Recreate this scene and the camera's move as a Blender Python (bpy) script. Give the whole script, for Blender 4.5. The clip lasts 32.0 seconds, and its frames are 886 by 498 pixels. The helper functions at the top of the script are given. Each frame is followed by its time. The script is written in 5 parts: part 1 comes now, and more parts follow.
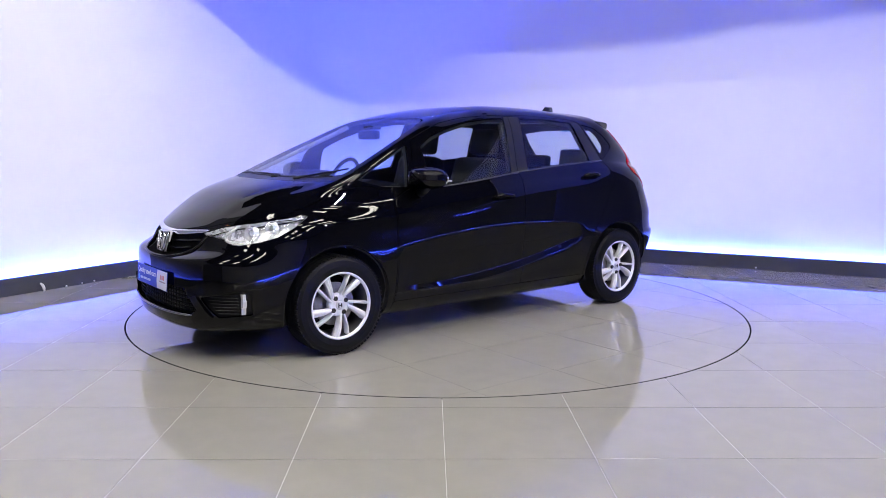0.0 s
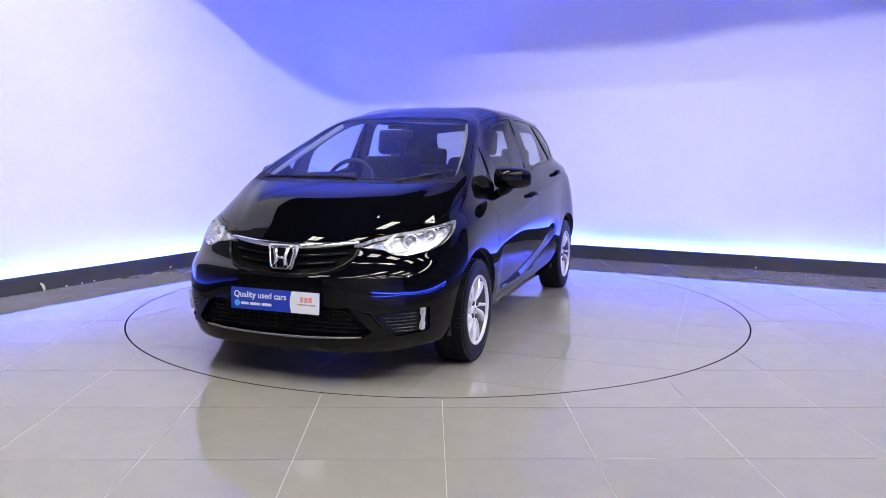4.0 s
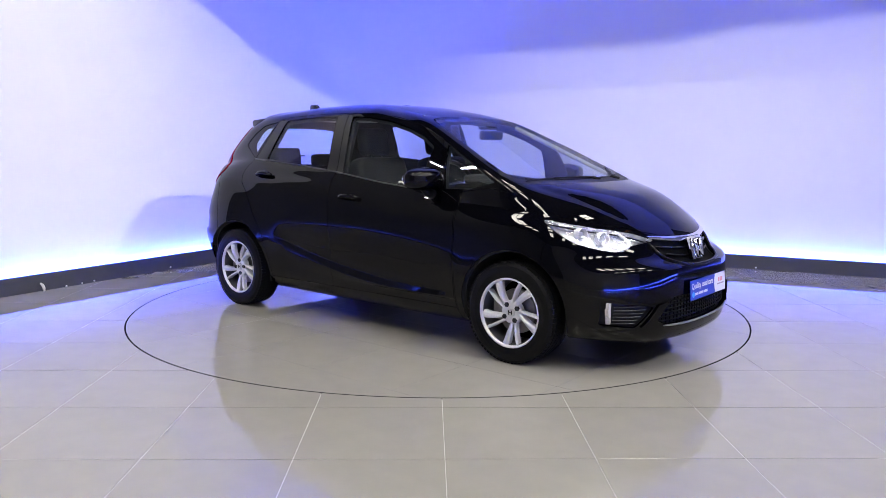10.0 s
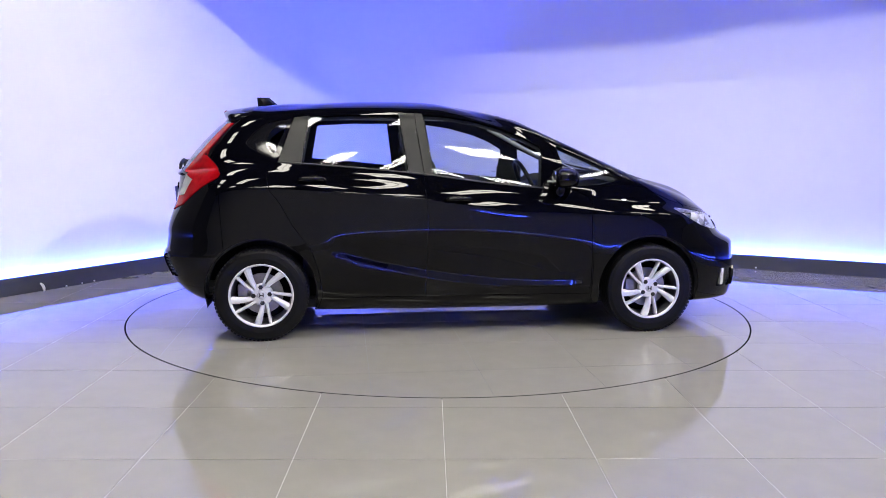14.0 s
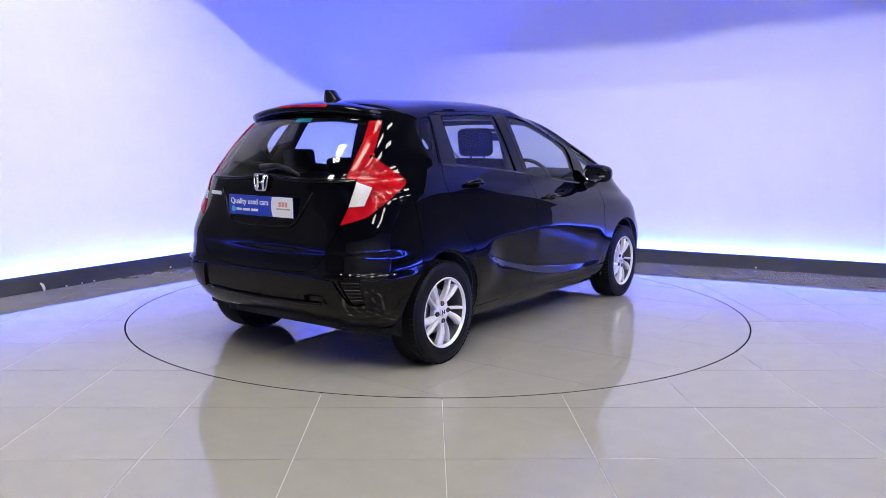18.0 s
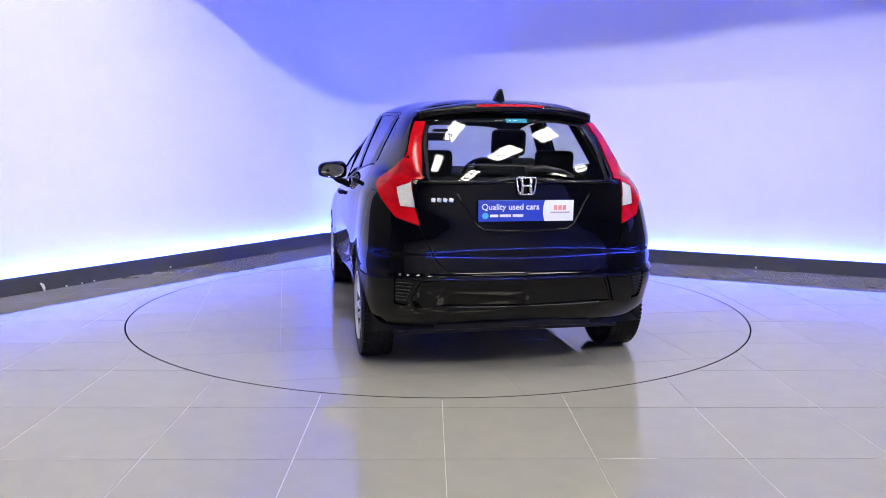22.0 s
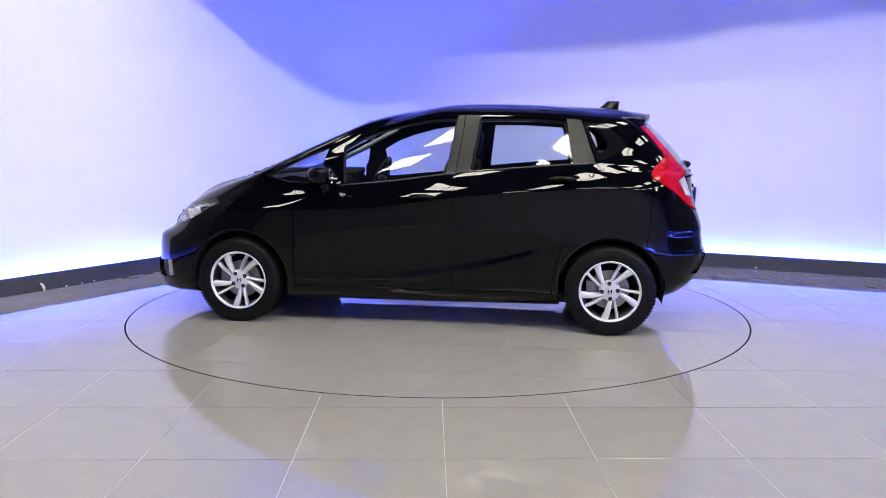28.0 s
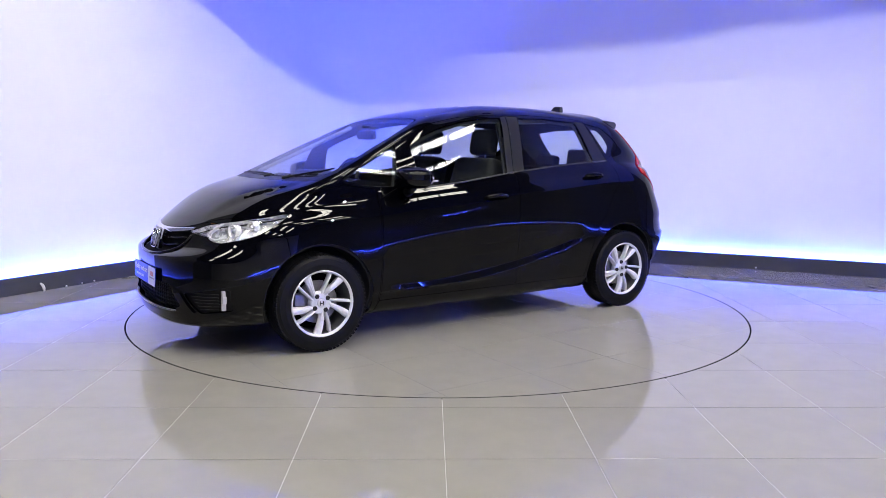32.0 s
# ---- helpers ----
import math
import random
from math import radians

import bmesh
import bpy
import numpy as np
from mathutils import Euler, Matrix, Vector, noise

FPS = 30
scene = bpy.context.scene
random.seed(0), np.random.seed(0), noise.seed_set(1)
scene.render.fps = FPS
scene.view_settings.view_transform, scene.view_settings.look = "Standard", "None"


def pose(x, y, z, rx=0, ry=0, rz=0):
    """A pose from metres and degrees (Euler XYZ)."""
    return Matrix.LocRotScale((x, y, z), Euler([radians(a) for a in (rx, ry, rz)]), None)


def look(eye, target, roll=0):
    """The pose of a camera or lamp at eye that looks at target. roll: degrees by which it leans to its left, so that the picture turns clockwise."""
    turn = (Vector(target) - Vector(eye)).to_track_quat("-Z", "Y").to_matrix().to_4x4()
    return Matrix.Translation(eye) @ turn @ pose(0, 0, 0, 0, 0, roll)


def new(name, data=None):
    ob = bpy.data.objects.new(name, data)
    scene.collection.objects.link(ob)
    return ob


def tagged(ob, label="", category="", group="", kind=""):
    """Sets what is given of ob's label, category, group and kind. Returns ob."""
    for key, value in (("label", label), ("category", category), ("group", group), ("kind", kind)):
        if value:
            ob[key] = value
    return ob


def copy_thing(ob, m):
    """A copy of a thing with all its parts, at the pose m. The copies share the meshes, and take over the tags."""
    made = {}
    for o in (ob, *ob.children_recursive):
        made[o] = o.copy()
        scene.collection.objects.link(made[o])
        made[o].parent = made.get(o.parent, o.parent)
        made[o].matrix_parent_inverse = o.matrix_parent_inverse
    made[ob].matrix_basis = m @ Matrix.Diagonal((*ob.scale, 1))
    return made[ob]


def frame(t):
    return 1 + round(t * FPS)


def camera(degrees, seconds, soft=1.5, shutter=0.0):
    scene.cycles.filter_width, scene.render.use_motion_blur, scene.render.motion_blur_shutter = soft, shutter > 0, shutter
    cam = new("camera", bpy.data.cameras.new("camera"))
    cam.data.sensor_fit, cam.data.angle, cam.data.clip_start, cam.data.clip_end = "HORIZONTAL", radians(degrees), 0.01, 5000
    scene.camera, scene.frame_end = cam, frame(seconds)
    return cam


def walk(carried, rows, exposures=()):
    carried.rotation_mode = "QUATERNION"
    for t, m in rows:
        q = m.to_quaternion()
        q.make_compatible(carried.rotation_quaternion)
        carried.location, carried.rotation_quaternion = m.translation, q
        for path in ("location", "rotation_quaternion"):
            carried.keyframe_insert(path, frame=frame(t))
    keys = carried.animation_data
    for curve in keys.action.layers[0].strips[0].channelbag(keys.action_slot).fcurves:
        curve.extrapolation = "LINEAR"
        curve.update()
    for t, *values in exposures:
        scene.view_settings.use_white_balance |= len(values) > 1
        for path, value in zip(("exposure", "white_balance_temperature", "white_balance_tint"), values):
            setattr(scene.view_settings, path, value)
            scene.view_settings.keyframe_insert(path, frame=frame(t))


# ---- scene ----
# One plan: the pivot of the turntable is the origin, the camera stands on the -y side.
cam = camera(59.35, 32.0, soft=0.85)
EYE = Vector((0.0, -5.848, 1.228))
VIEW = pose(*EYE, 90 - 7.603, 0, -0.307) @ pose(0, 0, 0, 0, 0, 0.330)
walk(cam, [(0.0, VIEW), (32.0, VIEW)], exposures=[(0.0, 0.0), (32.0, 0.0)])

# ---- light: dim hall world, the rest comes from the lamps below
world = bpy.data.worlds.new("hall_dark")
world.use_nodes = True
world.node_tree.nodes["Background"].inputs[0].default_value = (0.5, 0.55, 0.7, 1)
world.node_tree.nodes["Background"].inputs[1].default_value = 0.02
scene.world = world

CORNER = Vector((-1.297, 4.125, 0))
LEFT_DIR = Vector((-0.600, -1.0, 0)).normalized()
RIGHT_DIR = Vector((2.12, -1.0, 0)).normalized()


def area_lamp(name, eye, target, sx, sy, watts, colour, spread=180):
    data = bpy.data.lights.new(name, "AREA")
    data.shape, data.size, data.size_y, data.energy, data.color = "RECTANGLE", sx, sy, watts, colour
    data.spread = radians(spread)
    ob = new(name, data)
    ob.matrix_world = look(eye, target)
    return ob


# added floods standing in for unseen hall lights: one from the right, that lights both walls, one from the left for the
# right wall
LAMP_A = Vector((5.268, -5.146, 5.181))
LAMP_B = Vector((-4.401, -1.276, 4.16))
area_lamp("added_flood_lamp", LAMP_A, (-3.0, 1.7, 1.3), 0.12, 0.10, 80, (0.97, 0.965, 0.96), 82)
area_lamp("added_flood_lamp", LAMP_B, (4.0, 1.3, 3.0), 0.16, 0.12, 50, (0.97, 0.965, 0.96), 68)


# ---- materials
def mat(name, colour, rough=0.5, metal=0.0, **more):
    m = bpy.data.materials.new(name)
    m.use_nodes = True
    b = m.node_tree.nodes["Principled BSDF"]
    b.inputs["Base Color"].default_value = (*colour, 1)
    b.inputs["Roughness"].default_value = rough
    b.inputs["Metallic"].default_value = metal
    for key, value in more.items():
        b.inputs[key.replace("_", " ")].default_value = value
    return m


def grain(m, scale, amount, rough_amount=0.0, bump=0.0, detail=5.0, big=0.0):
    """Varies colour, roughness and relief of m by noise in object space, at two scales."""
    n, l = m.node_tree.nodes, m.node_tree.links
    b = n["Principled BSDF"]
    co = n.new("ShaderNodeTexCoord")
    tex = n.new("ShaderNodeTexNoise")
    tex.inputs["Scale"].default_value, tex.inputs["Detail"].default_value = scale, detail
    l.new(co.outputs["Object"], tex.inputs["Vector"])
    low = n.new("ShaderNodeTexNoise")
    low.inputs["Scale"].default_value, low.inputs["Detail"].default_value = max(scale * 0.07, 0.6), 3
    l.new(co.outputs["Object"], low.inputs["Vector"])
    mix = n.new("ShaderNodeMath")
    mix.operation = "MULTIPLY_ADD"
    mix.inputs[1].default_value = 0.5
    l.new(tex.outputs["Fac"], mix.inputs[0])
    half = n.new("ShaderNodeMath")
    half.operation = "MULTIPLY"
    half.inputs[1].default_value = 0.5
    l.new(low.outputs["Fac"], half.inputs[0])
    l.new(half.outputs[0], mix.inputs[2])
    ramp = n.new("ShaderNodeMapRange")
    ramp.inputs[1].default_value, ramp.inputs[2].default_value = 0.3, 0.7
    ramp.inputs[3].default_value, ramp.inputs[4].default_value = 1 - amount, 1 + amount
    l.new(mix.outputs[0], ramp.inputs[0])
    hsv = n.new("ShaderNodeHueSaturation")
    hsv.inputs["Color"].default_value = b.inputs["Base Color"].default_value
    l.new(ramp.outputs[0], hsv.inputs["Value"])
    l.new(hsv.outputs[0], b.inputs["Base Color"])
    if rough_amount:
        r = n.new("ShaderNodeMapRange")
        base = b.inputs["Roughness"].default_value
        r.inputs[1].default_value, r.inputs[2].default_value = 0.3, 0.7
        r.inputs[3].default_value, r.inputs[4].default_value = max(base - rough_amount, 0), base + rough_amount
        l.new(mix.outputs[0], r.inputs[0])
        l.new(r.outputs[0], b.inputs["Roughness"])
    if bump:
        u = n.new("ShaderNodeBump")
        u.inputs["Strength"].default_value, u.inputs["Distance"].default_value = 0.4, bump
        l.new(tex.outputs["Fac"], u.inputs["Height"])
        l.new(u.outputs[0], b.inputs["Normal"])
    return m


def glow(name, colour, strength):
    m = bpy.data.materials.new(name)
    m.use_nodes = True
    n = m.node_tree.nodes
    n.remove(n["Principled BSDF"])
    e = n.new("ShaderNodeEmission")
    e.inputs[0].default_value, e.inputs[1].default_value = (*colour, 1), strength
    m.node_tree.links.new(e.outputs[0], n["Material Output"].inputs[0])
    return m


def glass(name, tint, rough=0.0, base=0.045):
    """A thin pane: clear with a tint, and a sharp reflection that grows towards grazing."""
    m = bpy.data.materials.new(name)
    m.use_nodes = True
    n, l = m.node_tree.nodes, m.node_tree.links
    n.remove(n["Principled BSDF"])
    t, g, f, x = (n.new("ShaderNode" + k) for k in ("BsdfTransparent", "BsdfGlossy", "LayerWeight", "MixShader"))
    t.inputs[0].default_value = (*tint, 1)
    g.inputs["Roughness"].default_value = rough
    f.inputs["Blend"].default_value = 0.5
    p, q = n.new("ShaderNodeMath"), n.new("ShaderNodeMath")
    p.operation, q.operation = "POWER", "MULTIPLY_ADD"
    p.inputs[1].default_value, q.inputs[1].default_value, q.inputs[2].default_value = 5.0, 1 - base, base
    l.new(f.outputs["Facing"], p.inputs[0]), l.new(p.outputs[0], q.inputs[0])
    l.new(q.outputs[0], x.inputs[0]), l.new(t.outputs[0], x.inputs[1]), l.new(g.outputs[0], x.inputs[2])
    l.new(x.outputs[0], n["Material Output"].inputs[0])
    return m


WALL = grain(mat("white_wall_paint", (0.80, 0.80, 0.80), 0.55), 9, 0.012, 0.05, 0.0004)
PLINTH = grain(mat("grey_skirting_paint", (0.056, 0.058, 0.070), 0.45), 14, 0.12, 0.1, 0.0003)
TILE = grain(mat("polished_grey_tile", (0.272, 0.262, 0.240), 0.026, Specular_IOR_Level=0.58), 7, 0.06, 0.010)
GROUT = grain(mat("pale_grout", (0.38, 0.37, 0.355), 0.5), 30, 0.15)
# the outer walls' lack of lamp light is put into this grey
DIM_WALL = grain(mat("dim_wall_grey", (0.13, 0.13, 0.135), 0.7), 6, 0.1)
SHADE_SHEET = grain(mat("shade_sheet_grey", (0.76, 0.76, 0.76), 0.7), 6, 0.08)
GREYWALL = grain(mat("pale_grey_hall_paint", (0.75, 0.75, 0.75), 0.7), 6, 0.06)
RING = mat("black_gap", (0.008, 0.008, 0.008), 0.9, Specular_IOR_Level=0.0)
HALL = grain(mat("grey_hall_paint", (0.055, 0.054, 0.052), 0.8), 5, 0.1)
PAINT = mat("black_car_paint", (0.0012, 0.0012, 0.002), 0.4, Specular_IOR_Level=0.0, Coat_Weight=1.0, Coat_Roughness=0.01, Coat_IOR=1.36)
TRIM = grain(mat("black_plastic_trim", (0.006, 0.006, 0.0065), 0.38, Specular_IOR_Level=0.3), 300, 0.2, 0.08, 0.0002)
GLOSS = mat("gloss_black_plastic", (0.004, 0.004, 0.005), 0.06, Specular_IOR_Level=0.25)
RUBBER = grain(mat("tyre_rubber", (0.005, 0.005, 0.005), 0.5, Specular_IOR_Level=0.15), 120, 0.2, 0.1, 0.0003)
ALLOY = grain(mat("silver_alloy_paint", (0.70, 0.70, 0.71), 0.34, 0.25), 900, 0.03, 0.03)
CHROME = mat("chrome", (0.86, 0.86, 0.88), 0.07, 1.0)
SHADED_BARREL = grain(mat("shaded_barrel", (0.10, 0.10, 0.105), 0.4, 0.5), 90, 0.2, 0.08)
SILVER = mat("silver_plastic", (0.72, 0.72, 0.73), 0.3, 0.3)
STEEL = grain(mat("brake_steel", (0.32, 0.31, 0.30), 0.4, 0.9), 60, 0.2, 0.1)
GLASS = glass("car_glass", (0.82, 0.87, 0.88), base=0.06)
LENS = glass("clear_lens", (0.95, 0.96, 0.97))
CLOTH = grain(mat("dark_seat_cloth", (0.013, 0.013, 0.014), 0.9), 200, 0.3, 0.0, 0.001)
PALETRIM = grain(mat("pale_grey_lining", (0.36, 0.37, 0.34), 0.85), 80, 0.06)
AMBER = mat("amber_plastic", (0.62, 0.24, 0.06), 0.25)
REDLENS = grain(mat("red_lens", (0.33, 0.002, 0.006), 0.12, Specular_IOR_Level=0.22, Coat_Weight=0.0), 22, 0.45, 0.06, 0.0004)
WHITELENS = grain(mat("white_lens", (0.50, 0.49, 0.47), 0.15, Coat_Weight=1.0), 60, 0.16, 0.05, 0.002)
BLUE = mat("blue_plate_vinyl", (0.015, 0.045, 0.42), 0.3)
WHITE = mat("white_plate_vinyl", (0.8, 0.8, 0.8), 0.35)
REDINK = mat("red_ink", (0.75, 0.30, 0.27), 0.5)
GREYINK = mat("grey_ink", (0.45, 0.38, 0.38), 0.5)
SKYINK = mat("sky_blue_ink", (0.08, 0.45, 0.85), 0.4)
TEAL = mat("teal_sticker", (0.03, 0.35, 0.5), 0.4)


# ---- small builders
def mesh_object(name, bm, material, parent=None, label="", smooth=False):
    me = bpy.data.meshes.new(name)
    bm.to_mesh(me)
    bm.free()
    for m in material if isinstance(material, (list, tuple)) else [material]:
        me.materials.append(m)
    if smooth:
        for p in me.polygons:
            p.use_smooth = True
    ob = new(name, me)
    ob.parent = parent
    if label:
        ob["label"] = label
    return ob


def part(name, bm, material, parent, label="", smooth=False):
    return mesh_object(name, bm, material, parent, label, smooth)


def add_box(bm, lo, hi, bevel=0.0, segments=2, turn=None):
    lo, hi = Vector(lo), Vector(hi)
    made = bmesh.ops.create_cube(bm, size=1.0)["verts"]
    bmesh.ops.scale(bm, vec=hi - lo, verts=made)
    bmesh.ops.translate(bm, vec=(lo + hi) / 2, verts=made)
    if bevel:
        edges = list({e for v in made for e in v.link_edges})
        made = bmesh.ops.bevel(bm, geom=edges, offset=bevel, segments=segments, affect="EDGES", profile=0.6)["verts"]
    if turn is not None:
        bmesh.ops.transform(bm, matrix=turn, verts=made)
    return made


def box(lo, hi, bevel=0.0, segments=2, turn=None):
    bm = bmesh.new()
    add_box(bm, lo, hi, bevel, segments, turn)
    return bm


def prism(outline, z0, z1, bevel=0.0):
    """An upright prism over an outline of (x, y)."""
    bm = bmesh.new()
    f = bm.faces.new([bm.verts.new((x, y, z0)) for x, y in outline])
    up = bmesh.ops.extrude_face_region(bm, geom=[f])["geom"]
    bmesh.ops.translate(bm, vec=(0, 0, z1 - z0), verts=[v for v in up if isinstance(v, bmesh.types.BMVert)])
    bmesh.ops.recalc_face_normals(bm, faces=bm.faces)
    if bevel:
        bmesh.ops.bevel(bm, geom=list(bm.edges), offset=bevel, segments=2, affect="EDGES", profile=0.6)
    return bm


def lathe(bm, profile, segments=48, turn=None, closed=False):
    """Turns a profile of (radius, y) about the y axis."""
    rings = []
    for i in range(segments):
        a = 2 * math.pi * i / segments
        rings.append([bm.verts.new((r * math.cos(a), y, r * math.sin(a))) for r, y in profile])
    n = len(profile)
    for i in range(segments):
        p, q = rings[i], rings[(i + 1) % segments]
        for k in range(n if closed else n - 1):
            bm.faces.new((p[k], p[(k + 1) % n], q[(k + 1) % n], q[k]))
    made = [v for r in rings for v in r]
    if turn is not None:
        bmesh.ops.transform(bm, matrix=turn, verts=made)
    return made


def tube(bm, points, radius, segments=8):
    """A round bar along points; radius may be a list, one a point."""
    pts = [Vector(p) for p in points]
    radii = radius if isinstance(radius, (list, tuple)) else [radius] * len(pts)
    rings, side = [], None
    for i, p in enumerate(pts):
        d = (pts[min(i + 1, len(pts) - 1)] - pts[max(i - 1, 0)]).normalized()
        ref = Vector((0, 0, 1)) if abs(d.z) < 0.9 else Vector((1, 0, 0))
        side = d.cross(ref).normalized()
        up = side.cross(d)
        rings.append([bm.verts.new(p + radii[i] * (math.cos(a) * side + math.sin(a) * up)) for a in [2 * math.pi * k / segments for k in range(segments)]])
    for a, b in zip(rings, rings[1:]):
        for k in range(segments):
            bm.faces.new((a[k], a[(k + 1) % segments], b[(k + 1) % segments], b[k]))
    bm.faces.new(rings[0][::-1]), bm.faces.new(rings[-1])


def empty(name, label, category, group="", kind=""):
    return tagged(new(name), label, category, group, kind)


# ---- the room
WALL_TOP = 4.6
TURN_C = Vector((0.0, 0.097, 0))
TURN_R = 2.263
TILE_W, TILE_L, TILE_TURN, TILE_X0, TILE_Y0 = 0.5987, 0.608, 0.758, -0.010, -2.916


def wall_between(name, a, b, z0, z1, thick, label, outward):
    """A wall whose inner face runs from a to b; outward is the side on which its thickness lies."""
    d = (b - a).normalized()
    n = Vector((-d.y, d.x, 0))
    if n.dot(outward) < 0:
        n = -n
    pts = [a, b, b + n * thick, a + n * thick]
    ob = mesh_object(name, prism([(p.x, p.y) for p in pts], z0, z1), HALL if name.endswith("end") else GREYWALL if name.endswith("back") else DIM_WALL)
    return tagged(ob, label, "wall", kind="structure")


LEFT_LEN, RIGHT_LEN, LEFT_FAR, RIGHT_FAR = 4.6, 6.43, 9.7, 12.05


COVE = 0.56
SKIRT = 0.143


def wall_line(left, right, offset):
    """The inner wall line from the left end round the coved corner to the right end, moved into the room by offset."""
    turn = LEFT_DIR.angle(RIGHT_DIR) / 2
    back = COVE / math.tan(turn)
    mid = (LEFT_DIR + RIGHT_DIR).normalized()
    centre = CORNER + mid * (COVE / math.sin(turn))
    p0, p1 = CORNER + LEFT_DIR * back, CORNER + RIGHT_DIR * back
    a0, a1 = p0 - centre, p1 - centre
    arc = []
    for k in range(25):
        d = a0.slerp(a1, k / 24)
        arc.append(centre + d.normalized() * (COVE - offset))
    inside = Vector((1.0, -1.4, 0))
    ends = []
    for d, length in ((LEFT_DIR, left), (RIGHT_DIR, right)):
        n = Vector((-d.y, d.x, 0))
        n = n if n.dot(inside) > 0 else -n
        ends.append(CORNER + d * length + n * offset)
    return [ends[0]] + arc + [ends[1]]


def band(name, left, right, near, far, z0, z1, material, label, category, kind="", group="", first=0, last=None, bevel=0.0):
    """A solid that follows the wall line between two offsets, over a run of its points."""
    a, b = wall_line(left, right, near)[first:last], wall_line(left, right, far)[first:last]
    bm = bmesh.new()
    rows = [[bm.verts.new((p.x, p.y, z)) for p, z in ((u, z0), (v, z0), (v, z1), (u, z1))] for u, v in zip(a, b)]
    for p, q in zip(rows, rows[1:]):
        for k in range(4):
            f = bm.faces.new((p[k], p[(k + 1) % 4], q[(k + 1) % 4], q[k]))
            f.smooth = len(rows) > 3 and k in (1, 3)
    bm.faces.new(rows[0]), bm.faces.new(rows[-1][::-1])
    for e in bm.edges:
        e.smooth = abs(e.verts[0].co.z - e.verts[1].co.z) > 1e-6
    bmesh.ops.recalc_face_normals(bm, faces=bm.faces)
    return tagged(mesh_object(name, bm, material), label, category, group, kind)


def build_room():
    left_end = CORNER + LEFT_DIR * LEFT_LEN
    right_end = CORNER + RIGHT_DIR * RIGHT_LEN
    paint = "smooth white painted studio wall washed with blue light"
    band("wall_studio", LEFT_LEN, RIGHT_LEN, 0.0, -0.12, 0, WALL_TOP, WALL, paint + " round a coved corner", "wall", "structure")
    board = "dark grey skirting board standing proud of the wall with blue light behind its top"
    # dark hall, out of view, round the open side; its first lengths carry on the studio walls, greyed for lack of lamp
    # light, with skirting and light strip
    west, east, back = -8.5, 10.5, -13.0
    far_left, far_right = CORNER + LEFT_DIR * LEFT_FAR, CORNER + RIGHT_DIR * RIGHT_FAR
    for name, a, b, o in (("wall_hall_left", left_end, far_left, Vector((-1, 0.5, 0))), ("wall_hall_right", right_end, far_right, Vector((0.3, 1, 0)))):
        wall_between(name, a, b, 0, WALL_TOP, 0.12, "unseen wall running on in grey for lack of lamp light, with blue light along its foot", o)
    p = [far_left + Vector((-0.12, 0.05, 0)), Vector((west, far_left.y, 0)), Vector((west, back, 0)), Vector((east, back, 0)), Vector((east, far_right.y + 0.3, 0)), far_right + Vector((0.05, 0.1, 0))]
    side = [Vector((0, 1, 0)), Vector((-1, 0, 0)), Vector((0, -1, 0)), Vector((1, 0, 0)), Vector((0, 1, 0))]
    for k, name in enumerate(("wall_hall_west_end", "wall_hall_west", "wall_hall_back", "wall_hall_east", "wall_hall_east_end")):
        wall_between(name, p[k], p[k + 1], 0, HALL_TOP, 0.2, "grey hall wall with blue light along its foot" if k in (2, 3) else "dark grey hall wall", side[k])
        if k in (2, 3):
            n = -side[k]
            a, b = Vector((0.4, back, 0)) if k == 2 else p[k] + (p[k + 1] - p[k]).normalized() * 0.12, p[k + 1] + (p[k] - p[k + 1]).normalized() * 0.12
            for part_name, lo, hi, z0, z1, m, words in (("skirting_hall", 0.07, 0.09, 0, SKIRT, PLINTH, board), ("led_strip", 0.001, 0.030, SKIRT, SKIRT + 0.010, LED, "glowing blue LED strip on the wall behind the skirting")):
                q = [a + n * lo, b + n * lo, b + n * hi, a + n * hi]
                ob = mesh_object(part_name, prism([(v.x, v.y) for v in q], z0, z1), m)
                if m is LED:
                    tagged(ob, words, "light strip", "wall washing strips")
                else:
                    tagged(ob, words, "skirting", kind="structure")
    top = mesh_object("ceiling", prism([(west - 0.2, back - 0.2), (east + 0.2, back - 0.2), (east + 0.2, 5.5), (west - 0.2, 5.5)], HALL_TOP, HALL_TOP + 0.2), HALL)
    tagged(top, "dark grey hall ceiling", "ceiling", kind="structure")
    for name, first, last in (("skirting_left", 0, 14), ("skirting_right", 13, None)):
        band(name, LEFT_FAR, RIGHT_FAR, 0.07, 0.09, 0, SKIRT, PLINTH, board, "skirting", "structure", "", first, last)
        band("skirting_ledge", LEFT_FAR, RIGHT_FAR, 0.001, 0.069, 0, SKIRT - 0.047, PLINTH, "grey ledge behind the skirting top", "ledge", "structure", "", first, last)
        band("led_strip", LEFT_FAR, RIGHT_FAR, 0.027, 0.043, SKIRT - 0.0468, SKIRT - 0.041, LED, "glowing blue LED strip hidden behind the skirting top", "light strip", "", "wall washing strips", first, last)


HALL_TOP = 6.8
LED = glow("blue_led_glow", (0.035, 0.074, 1.0), 650)


